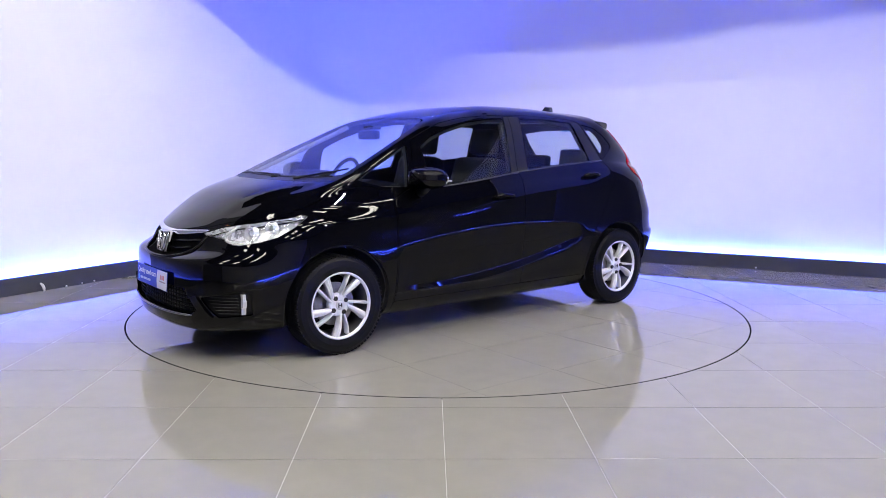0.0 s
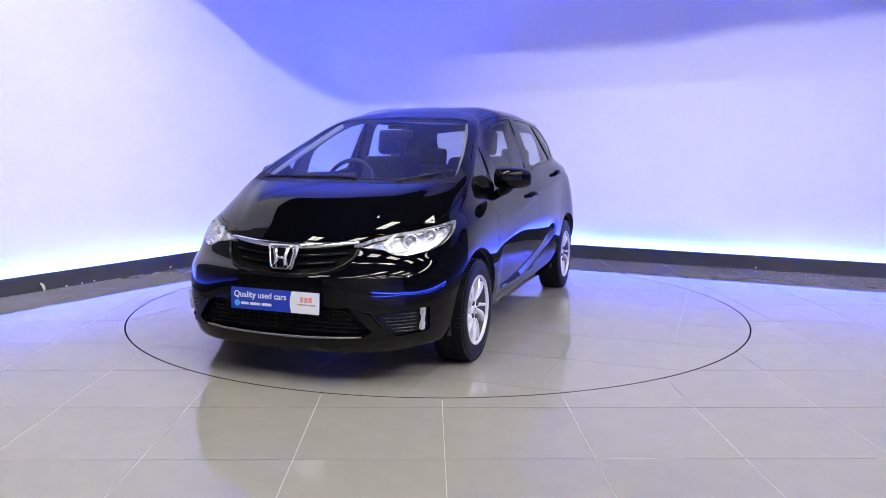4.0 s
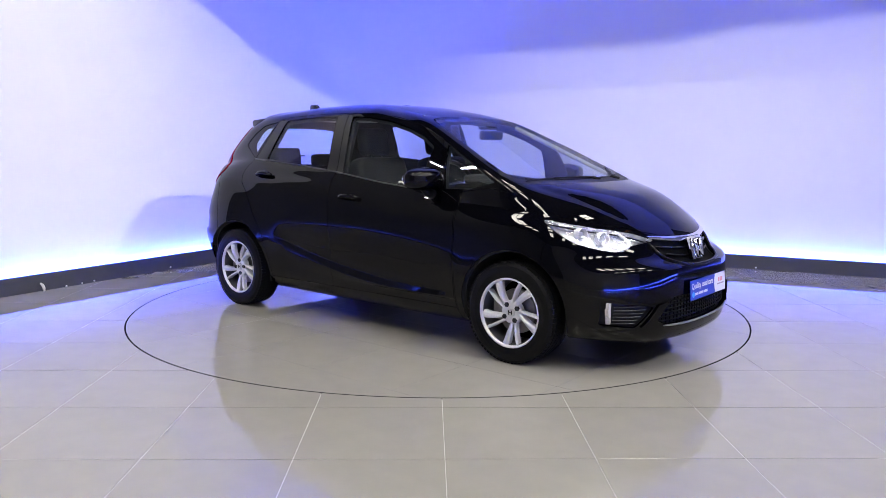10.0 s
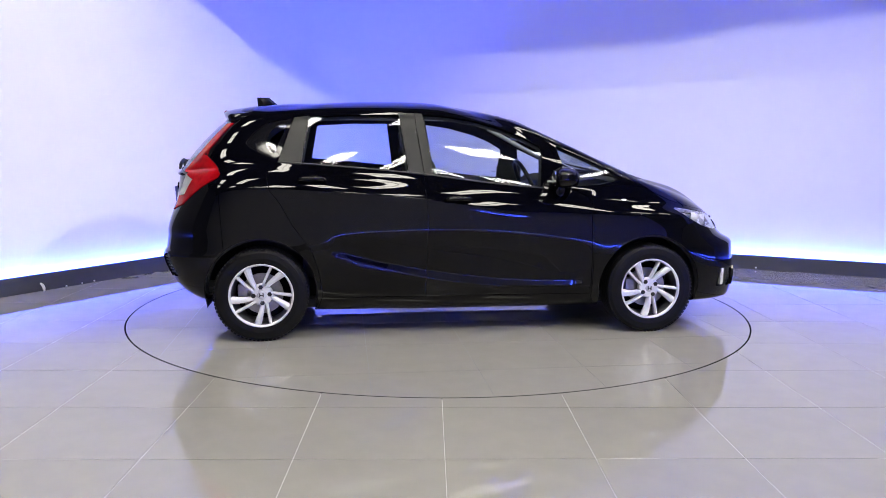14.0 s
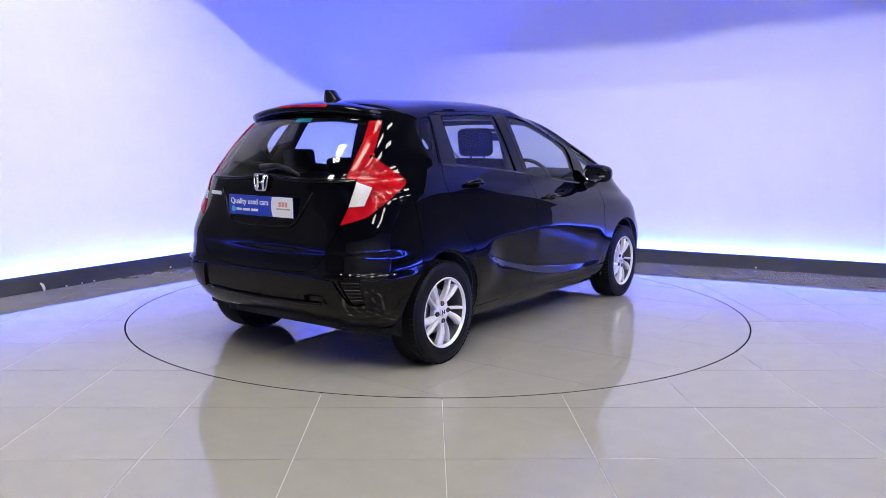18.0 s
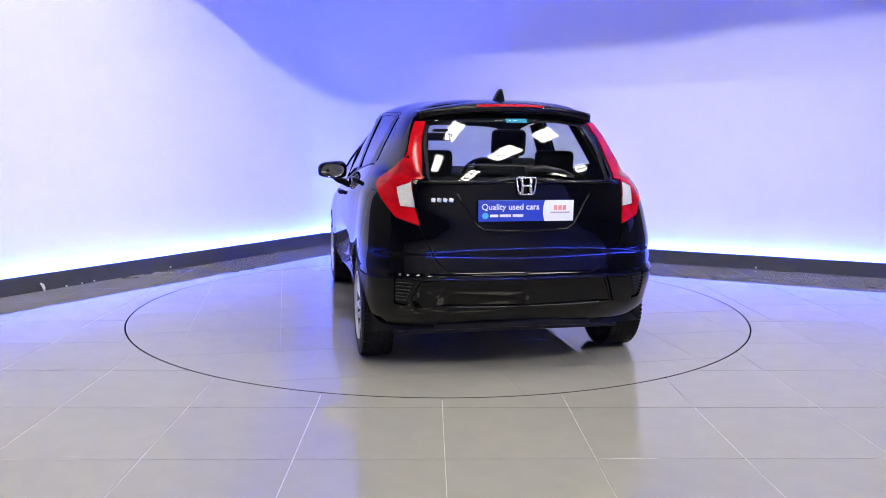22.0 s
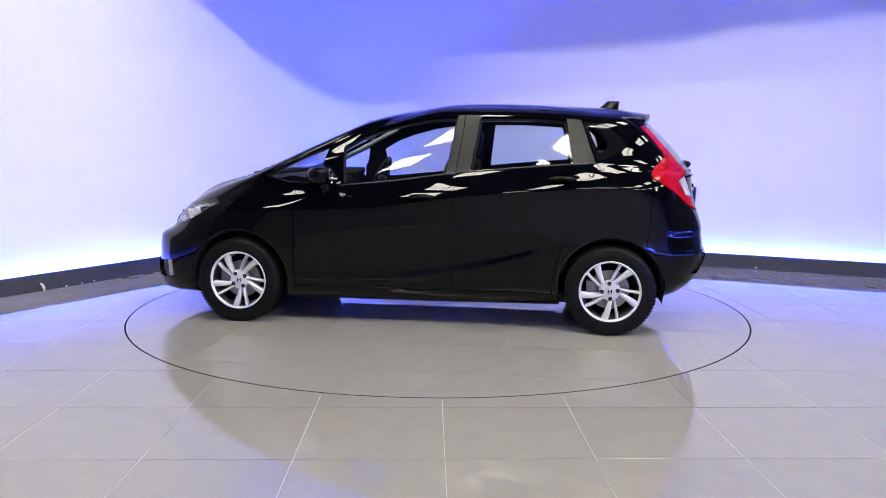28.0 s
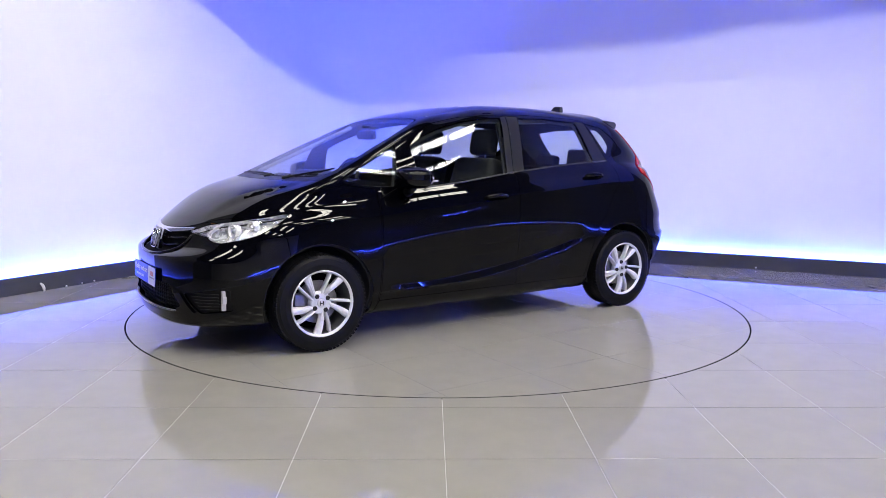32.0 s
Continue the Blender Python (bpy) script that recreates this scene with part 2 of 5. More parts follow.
def build_floor():
    bm = box((-12, -14, -0.2), (14, 8, -0.0016))
    tagged(mesh_object("floor", bm, GROUT), "polished grey tiled floor with pale joints", "floor", kind="structure")
    c, s = math.cos(radians(TILE_TURN)), math.sin(radians(TILE_TURN))
    gap = 0.0016
    rim = TURN_R + 0.006
    rest = bmesh.new()
    full = None
    for i in range(-14, 15):
        for j in range(-15, 16):
            u0, v0 = TILE_X0 + i * TILE_W, TILE_Y0 + j * TILE_L
            cx, cy = u0 + TILE_W / 2, v0 + TILE_L / 2
            wx, wy = c * cx - s * cy, s * cx + c * cy
            if wy > 7 or wy < -13:
                continue
            d = math.hypot(wx - TURN_C.x, wy - TURN_C.y)
            if d < rim - 0.45:
                continue
            if d < rim + 0.45:
                cut_tile(i, j, rim, gap)
                continue
            if abs(wx) < 4.2 and -5.5 < wy < 4:
                if full is None:
                    b = box((-TILE_W / 2 + gap, -TILE_L / 2 + gap, -0.0015), (TILE_W / 2 - gap, TILE_L / 2 - gap, 0), 0.0006, 1)
                    full = mesh_object("tile", b, TILE, bpy.data.objects["floor"])
                    ob = full
                else:
                    ob = new("tile", full.data)
                    ob.parent = bpy.data.objects["floor"]
                ob.matrix_world = pose(wx, wy, 0.0, 0, 0, TILE_TURN)
            else:
                add_box(rest, (-TILE_W / 2 + gap, -TILE_L / 2 + gap, -0.0015), (TILE_W / 2 - gap, TILE_L / 2 - gap, 0), turn=pose(wx, wy, 0.0, 0, 0, TILE_TURN))
    tagged(mesh_object("far_tiles", rest, TILE, bpy.data.objects["floor"]), kind="stuff")


def cut_tile(i, j, rim, gap):
    c, s = math.cos(radians(TILE_TURN)), math.sin(radians(TILE_TURN))
    u0, v0 = TILE_X0 + i * TILE_W + gap, TILE_Y0 + j * TILE_L + gap
    u1, v1 = u0 + TILE_W - 2 * gap, v0 + TILE_L - 2 * gap
    quad = [Vector((c * u - s * v, s * u + c * v)) for u, v in ((u0, v0), (u1, v0), (u1, v1), (u0, v1))]
    # a fan of cells: keep the cells that lie outside the rim, with the border ones pulled on to it
    bm = bmesh.new()
    n = 16
    grid = {}
    centre = TURN_C.to_2d()
    for a in range(n + 1):
        for b in range(n + 1):
            p = quad[0].lerp(quad[1], a / n).lerp(quad[3].lerp(quad[2], a / n), b / n)
            grid[a, b] = p
    h = TILE_W / n
    made = {}

    def vert(a, b):
        if (a, b) not in made:
            p = grid[a, b]
            d = p - centre
            if d.length < rim + 0.5 * h and d.length > rim - 1.5 * h and d.length < rim:
                p = centre + d.normalized() * rim
            made[a, b] = bm.verts.new((p.x, p.y, 0.0))
        return made[a, b]

    for a in range(n):
        for b in range(n):
            cell = [(a, b), (a + 1, b), (a + 1, b + 1), (a, b + 1)]
            if sum((grid[k] - centre).length >= rim for k in cell) >= 1:
                ring = [vert(*k) for k in cell]
                if len({(round(v.co.x, 5), round(v.co.y, 5)) for v in ring}) > 2:
                    try:
                        bm.faces.new(ring)
                    except ValueError:
                        pass
    if not bm.faces:
        bm.free()
        return
    edge = [e for e in bm.edges if e.is_boundary]
    low = bmesh.ops.extrude_edge_only(bm, edges=edge)["geom"]
    bmesh.ops.translate(bm, vec=(0, 0, -0.0015), verts=[v for v in low if isinstance(v, bmesh.types.BMVert)])
    mesh_object("tile", bm, TILE, bpy.data.objects["floor"])


def build_turntable():
    pit = mesh_object("turntable_gap", prism([(TURN_C.x + (TURN_R + 0.02) * math.cos(a), TURN_C.y + (TURN_R + 0.02) * math.sin(a)) for a in [2 * math.pi * k / 160 for k in range(160)]], -0.0015, -0.0011), RING)
    tagged(pit, "dark narrow gap round the turntable", "gap", kind="structure")
    disc = empty("turntable", "round tiled turntable flush with the polished grey floor", "turntable")
    disc.matrix_world = Matrix.Translation(TURN_C)
    r = TURN_R - 0.006
    base = prism([(r * math.cos(a), r * math.sin(a)) for a in [2 * math.pi * k / 160 for k in range(160)]], -0.0010, -0.0006)
    part("bed", base, GROUTD, disc)
    gap = 0.0019
    n = 4
    for i in range(-n, n):
        for j in range(-n, n):
            x0, x1, y0, y1 = i * 0.6 + gap, (i + 1) * 0.6 - gap, j * 0.6 + gap, (j + 1) * 0.6 - gap
            corners = [(x0, y0), (x1, y0), (x1, y1), (x0, y1)]
            out = clip_disc(corners, r)
            if len(out) > 2:
                part("tile", prism([(p[0], p[1]) for p in out], -0.0006, 0.0), TILE, disc)
    return disc


def clip_disc(corners, r):
    """A square clipped to a disc about the origin, by half planes round the rim."""
    out = [Vector(c) for c in corners]
    if all(p.length <= r for p in out):
        return out
    for k in range(160):
        a = 2 * math.pi * (k + 0.5) / 160
        n = Vector((math.cos(a), math.sin(a)))
        lim = r * math.cos(math.pi / 160)
        if all(p.dot(n) <= lim for p in out):
            continue
        new_out = []
        for q in range(len(out)):
            p1, p2 = out[q], out[(q + 1) % len(out)]
            d1, d2 = p1.dot(n) - lim, p2.dot(n) - lim
            if d1 <= 0:
                new_out.append(p1)
            if (d1 < 0) != (d2 < 0) and abs(d1 - d2) > 1e-9:
                new_out.append(p1.lerp(p2, d1 / (d1 - d2)))
        out = new_out
        if len(out) < 3:
            return []
    return out


GROUTD = mat("dark_joint", (0.10, 0.10, 0.10), 0.5)


def build_scraps():
    """Small bits that lie along the skirting."""
    clip = bmesh.new()
    tube(clip, [(0, 0, 0.004), (0.010, 0, 0.03), (0.014, 0.004, 0.055), (0.006, 0.008, 0.078)], [0.008, 0.012, 0.012, 0.008], 8)
    ob = mesh_object("plastic_clip", clip, mat("white_plastic", (0.8, 0.8, 0.8), 0.4), smooth=True)
    ob.matrix_world = pose(-3.285, 0.545, 0, 0, -25, 60)
    tagged(ob, "small bent white plastic clip leaning on the skirting", "clip")
    for d, s, z in ((LEFT_DIR, 3.87, 0.006), (LEFT_DIR, 3.72, 0.008), (LEFT_DIR, 3.60, 0.012), (LEFT_DIR, 2.76, 0.025), (RIGHT_DIR, 5.02, 0.02)):
        n = Vector((-d.y, d.x, 0))
        if n.dot(Vector((1.0, -1.4, 0))) < 0:
            n = -n
        b = bmesh.new()
        bmesh.ops.create_uvsphere(b, u_segments=10, v_segments=6, radius=0.008)
        q = CORNER + d * s + n * 0.0985
        o = mesh_object("screw_cap", b, bpy.data.materials["white_plastic"])
        o.matrix_world = Matrix.Translation((q.x, q.y, z + 0.002))
        tagged(o, "tiny pale screw cap at the foot of the skirting", "screw cap", "screw caps")


build_room()
build_scraps()
build_floor()
TURNTABLE = build_turntable()


# ---- hall fittings, with the added canopy and floods
def build_shade_canopy():
    """Unseen sheet added to shade the upper walls. Two halves that meet at x = 1.062; the curved slot between them
    throws a bright crescent.
    """
    left = [(-4.697, 2.114), (-2.338, 1.027), (-1.123, 0.531), (-0.562, 0.49), (0.118, 0.276), (0.562, 0.113), (1.062, 0.076), (1.062, 0.695), (0.956, 0.756), (0.921, 0.858), (0.961, 1.001), (1.057, 1.134), (1.062, 5.432), (-4.697, 5.432)]
    right = [(1.062, 0.076), (1.531, 0.041), (2.859, -0.449), (4.186, -0.99), (7.351, -2.328), (7.351, 5.432), (1.062, 5.432), (1.062, 1.113), (1.168, 0.98), (1.208, 0.858), (1.168, 0.776), (1.062, 0.715)]
    bm = prism(left, 3.241, 3.251)
    f = bm.faces.new([bm.verts.new((x, y, 3.241)) for x, y in right])
    up = bmesh.ops.extrude_face_region(bm, geom=[f])["geom"]
    bmesh.ops.translate(bm, vec=(0, 0, 0.010), verts=[v for v in up if isinstance(v, bmesh.types.BMVert)])
    bmesh.ops.recalc_face_normals(bm, faces=bm.faces)
    ob = mesh_object("canopy", bm, SHADE_SHEET)
    tagged(ob, "added unseen pale grey canopy that shades the upper walls, with a curved slot for a bright crescent", "canopy", kind="structure")


def build_ceiling_lights():
    first = None
    white = mat("white_metal", (0.7, 0.7, 0.7), 0.4)
    for x in (-4.6, -2.3, 0.0, 2.3, 4.6):
        for y in (-0.6, -2.6, -4.6, -6.6, -8.6):
            spot = pose(0.6, -4.6, 6.55, 0, 0, -31) @ pose(x, y + 5.0, 0)
            if spot.translation.y > -0.7:
                continue
            if first is None:
                first = empty("ceiling_light", "white fluorescent ceiling panel with a louvre grid", "ceiling light", "hall ceiling lights")
                part("frame", box((-0.30, -0.57, 0), (0.30, 0.57, 0.06), 0.006), white, first)
                part("diffuser", box((-0.27, -0.54, -0.006), (0.27, 0.54, -0.001)), glow("panel_glow", (1.0, 0.955, 0.86), 32), first)
                for k in (-1, 1):
                    part("louvre", box((-0.27, k * 0.18 - 0.012, -0.03), (0.27, k * 0.18 + 0.012, -0.007)), HALL, first)
                part("louvre", box((-0.012, -0.54, -0.03), (0.012, 0.54, -0.007)), HALL, first)
                for k in (-1, 1):
                    part("hanger", box((-0.006, k * 0.4 - 0.006, 0.06), (0.006, k * 0.4 + 0.006, 0.25)), white, first)
                first.matrix_world = spot
            else:
                copy_thing(first, spot)
    # housings added for the two stand-in floods, never in view
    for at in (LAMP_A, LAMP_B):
        flood = empty("floodlight", "added unseen floodlight housing on a bracket, standing in for the hall lights", "floodlight", "hall floodlights")
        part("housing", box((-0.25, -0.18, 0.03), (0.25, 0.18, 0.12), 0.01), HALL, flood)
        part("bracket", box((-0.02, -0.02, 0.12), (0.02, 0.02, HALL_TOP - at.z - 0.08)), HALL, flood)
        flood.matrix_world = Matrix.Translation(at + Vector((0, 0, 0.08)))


build_shade_canopy()
build_ceiling_lights()


# ---- the car: x forward, y to its left, z up; origin midway between the axles on the ground
# Each ring runs round half the body from the rear centre to the front centre, over fourteen stations.
RINGS = []


def ring(*points):
    RINGS.append([Vector(p) for p in points])


# floor edge
ring((-1.60, 0, 0.22), (-1.58, 0.35, 0.22), (-1.52, 0.58, 0.21), (-1.42, 0.68, 0.20), (-1.2, 0.70, 0.175), (-0.75, 0.70, 0.17), (-0.22, 0.70, 0.165),
     (0.35, 0.70, 0.165), (0.85, 0.70, 0.165), (1.2, 0.70, 0.165), (1.50, 0.66, 0.165), (1.74, 0.50, 0.16), (1.84, 0.30, 0.16), (1.86, 0, 0.16))
# bottom lip
ring((-1.79, 0, 0.30), (-1.78, 0.35, 0.29), (-1.715, 0.61, 0.27), (-1.56, 0.755, 0.25), (-1.265, 0.785, 0.225), (-0.75, 0.765, 0.218), (-0.22, 0.76, 0.21),
     (0.35, 0.76, 0.205), (0.85, 0.765, 0.205), (1.265, 0.785, 0.205), (1.64, 0.745, 0.20), (1.895, 0.60, 0.19), (2.022, 0.36, 0.185), (2.05, 0, 0.18))
# sill and lower bumpers
ring((-1.875, 0, 0.385), (-1.865, 0.35, 0.385), (-1.810, 0.635, 0.375), (-1.64, 0.793, 0.36), (-1.265, 0.828, 0.335), (-0.75, 0.806, 0.325), (-0.22, 0.800, 0.315),
     (0.35, 0.800, 0.31), (0.85, 0.806, 0.31), (1.265, 0.828, 0.33), (1.65, 0.79, 0.34), (1.912, 0.635, 0.325), (2.045, 0.36, 0.30), (2.072, 0, 0.29))
# mid bumpers, lower doors
ring((-1.905, 0, 0.56), (-1.895, 0.35, 0.56), (-1.848, 0.65, 0.555), (-1.66, 0.812, 0.55), (-1.265, 0.848, 0.55), (-0.75, 0.849, 0.60), (-0.22, 0.849, 0.63),
     (0.35, 0.847, 0.59), (0.85, 0.844, 0.53), (1.265, 0.844, 0.54), (1.62, 0.805, 0.52), (1.888, 0.645, 0.552), (2.034, 0.36, 0.560), (2.064, 0, 0.558))
# widest line
ring((-1.885, 0, 0.73), (-1.87, 0.35, 0.73), (-1.822, 0.635, 0.73), (-1.65, 0.796, 0.73), (-1.265, 0.838, 0.73), (-0.75, 0.841, 0.73), (-0.22, 0.841, 0.74),
     (0.35, 0.838, 0.70), (0.85, 0.837, 0.66), (1.265, 0.838, 0.66), (1.56, 0.80, 0.66), (1.785, 0.642, 0.65), (1.945, 0.35, 0.625), (1.99, 0, 0.61))
# shoulder crease
ring((-1.852, 0, 0.90), (-1.835, 0.35, 0.90), (-1.765, 0.60, 0.91), (-1.62, 0.752, 0.94), (-1.265, 0.812, 0.955), (-0.75, 0.828, 0.925), (-0.22, 0.829, 0.88),
     (0.35, 0.831, 0.80), (0.85, 0.830, 0.775), (1.265, 0.820, 0.775), (1.535, 0.768, 0.765), (1.715, 0.635, 0.745), (1.888, 0.35, 0.722), (1.95, 0, 0.71))
# bonnet edge, under the windows
ring((-1.845, 0, 1.03), (-1.82, 0.34, 1.03), (-1.745, 0.560, 1.035), (-1.60, 0.690, 1.045), (-1.255, 0.765, 1.05), (-0.75, 0.780, 1.02), (-0.22, 0.782, 0.985),
     (0.35, 0.782, 0.93), (0.85, 0.776, 0.90), (1.25, 0.757, 0.872), (1.48, 0.708, 0.848), (1.66, 0.59, 0.820), (1.815, 0.35, 0.79), (1.878, 0, 0.785))
# bonnet crown
ring((-1.832, 0, 1.055), (-1.808, 0.34, 1.055), (-1.735, 0.542, 1.06), (-1.57, 0.665, 1.075), (-1.235, 0.740, 1.085), (-0.75, 0.756, 1.065), (-0.22, 0.758, 1.025),
     (0.35, 0.758, 0.97), (0.86, 0.755, 0.947), (1.18, 0.742, 0.945), (1.36, 0.680, 0.940), (1.48, 0.56, 0.930), (1.57, 0.33, 0.937), (1.60, 0, 0.938))
# belt and cowl
ring((-1.822, 0, 1.085), (-1.795, 0.34, 1.085), (-1.705, 0.555, 1.09), (-1.57, 0.648, 1.1), (-1.21, 0.718, 1.115), (-0.75, 0.733, 1.1), (-0.22, 0.736, 1.06),
     (0.35, 0.742, 1), (0.84, 0.742, 0.984), (1.10, 0.735, 1.000), (1.19, 0.686, 1.016), (1.235, 0.53, 1.018), (1.265, 0.30, 1.020), (1.275, 0, 1.021))
# middle of the glass
ring((-1.688, 0, 1.24), (-1.658, 0.34, 1.24), (-1.582, 0.528, 1.24), (-1.485, 0.597, 1.25), (-1.14, 0.640, 1.262), (-0.75, 0.660, 1.255), (-0.22, 0.666, 1.24),
     (0.20, 0.662, 1.21), (0.47, 0.655, 1.203), (0.625, 0.626, 1.228), (0.698, 0.592, 1.250), (0.715, 0.44, 1.257), (0.717, 0.25, 1.263), (0.722, 0, 1.266))
# roof rail and header
ring((-1.505, 0, 1.415), (-1.485, 0.30, 1.413), (-1.43, 0.458, 1.402), (-1.337, 0.524, 1.400), (-1.03, 0.542, 1.418), (-0.70, 0.562, 1.432), (-0.22, 0.568, 1.437),
     (0.01, 0.558, 1.422), (0.20, 0.540, 1.390), (0.295, 0.518, 1.388), (0.342, 0.482, 1.404), (0.350, 0.36, 1.417), (0.348, 0.20, 1.425), (0.352, 0, 1.428))
# roof edge
ring((-1.40, 0, 1.474), (-1.39, 0.27, 1.471), (-1.35, 0.42, 1.454), (-1.24, 0.465, 1.448), (-1.0, 0.470, 1.464), (-0.68, 0.488, 1.479), (-0.25, 0.490, 1.484),
     (-0.04, 0.476, 1.473), (0.08, 0.452, 1.452), (0.135, 0.425, 1.449), (0.16, 0.38, 1.453), (0.178, 0.29, 1.461), (0.188, 0.16, 1.466), (0.192, 0, 1.468))
# roof crown
ring((-1.05, 0, 1.508), (-1.04, 0.13, 1.507), (-1.0, 0.20, 1.505), (-0.92, 0.24, 1.505), (-0.78, 0.27, 1.511), (-0.55, 0.29, 1.517), (-0.3, 0.29, 1.518),
     (-0.19, 0.27, 1.513), (-0.13, 0.24, 1.508), (-0.10, 0.20, 1.506), (-0.08, 0.16, 1.505), (-0.07, 0.11, 1.506), (-0.065, 0.06, 1.507), (-0.065, 0, 1.507))
ring(*[(-0.72 + 0.035 * k, 0, 1.5225) for k in range(14)])


def spline_table(knots, values, at):
    """Natural cubic spline through values (n x 3) at knots, evaluated at positions at."""
    n = len(knots)
    h = np.diff(knots)
    a = np.zeros((n, n))
    b = np.zeros((n, 3))
    a[0, 0] = a[-1, -1] = 1
    for i in range(1, n - 1):
        a[i, i - 1], a[i, i], a[i, i + 1] = h[i - 1], 2 * (h[i - 1] + h[i]), h[i]
        b[i] = 6 * ((values[i + 1] - values[i]) / h[i] - (values[i] - values[i - 1]) / h[i - 1])
    m = np.linalg.solve(a, b)
    out = np.empty((len(at), 3))
    for k, t in enumerate(at):
        i = min(max(int(np.searchsorted(knots, t)) - 1, 0), n - 2)
        u, w = knots[i + 1] - t, t - knots[i]
        out[k] = (m[i] * u ** 3 + m[i + 1] * w ** 3) / (6 * h[i]) + (values[i] / h[i] - m[i] * h[i] / 6) * u + (values[i + 1] / h[i] - m[i + 1] * h[i] / 6) * w
    return out


def pchip_table(knots, values, at):
    """Monotone cubic through values (n x 3): no overshoot between the rings."""
    h = np.diff(knots)[:, None]
    d = np.diff(values, axis=0) / h
    m = np.zeros_like(values)
    for i in range(1, len(knots) - 1):
        w1, w2 = 2 * h[i] + h[i - 1], h[i] + 2 * h[i - 1]
        same = d[i - 1] * d[i] > 0
        with np.errstate(divide="ignore", invalid="ignore"):
            m[i] = np.where(same, (w1 + w2) / (w1 / d[i - 1] + w2 / d[i]), 0)
    m[0], m[-1] = d[0], d[-1]
    out = np.empty((len(at), 3))
    for k, t in enumerate(at):
        i = min(max(int(np.searchsorted(knots, t)) - 1, 0), len(knots) - 2)
        s = (t - knots[i]) / h[i, 0]
        out[k] = ((1 + 2 * s) * (1 - s) ** 2 * values[i] + s * (1 - s) ** 2 * h[i, 0] * m[i] + s * s * (3 - 2 * s) * values[i + 1] + s * s * (s - 1) * h[i, 0] * m[i + 1])
    return out


LEDGE = 0.552
NU = 15
NV = [4, 5, 12, 14, 8, 8, 5, 5, 7, 7, 6, 5, 5]      # rows between the rings
ROW = [0]
for count in NV:
    ROW.append(ROW[-1] + count)


def body_grid():
    """The half body (y >= 0) as a fine grid of points, bottom to roof and rear to front."""
    cage = np.array([[tuple(p) for p in r] for r in RINGS])
    k, j = cage.shape[:2]
    flip = np.array([1, -1, 1])
    ext = np.concatenate([cage[:, 2:0:-1] * flip, cage, cage[:, -2:-4:-1] * flip], axis=1)
    step = np.linalg.norm(np.diff(ext[2:9], axis=1), axis=2).mean(axis=0)
    ku = np.concatenate([[0], np.cumsum(step)])
    at = np.concatenate([np.linspace(ku[2 + i], ku[3 + i], NU, endpoint=False) for i in range(j - 1)] + [[ku[j + 1]]])
    fine = np.array([spline_table(ku, r, at) for r in ext])
    fine[:, 0, 1] = fine[:, -1, 1] = 0
    sv = np.linalg.norm(np.diff(fine, axis=0), axis=2).mean(axis=1)
    kv = np.concatenate([[0], np.cumsum(sv)])
    av = np.concatenate([np.linspace(kv[i], kv[i + 1], NV[i], endpoint=False) for i in range(k - 1)] + [[kv[-1]]])
    grid = np.array([pchip_table(kv, fine[:, c], av) for c in range(fine.shape[1])])
    return sculpt(grid.transpose(1, 0, 2))


def ease(t):
    t = min(max(t, 0), 1)
    return t * t * (3 - 2 * t)


def flank_top(x):
    """Height at which the doors begin to tuck in."""
    return 0.700 - (0.10 if x > -0.12 else 0.08) * (x + 0.12) ** 2


def flank_crease(x):
    """Height of the rising crease along the foot of the doors."""
    return 0.372 - 0.135 * x + 0.11 * x * x


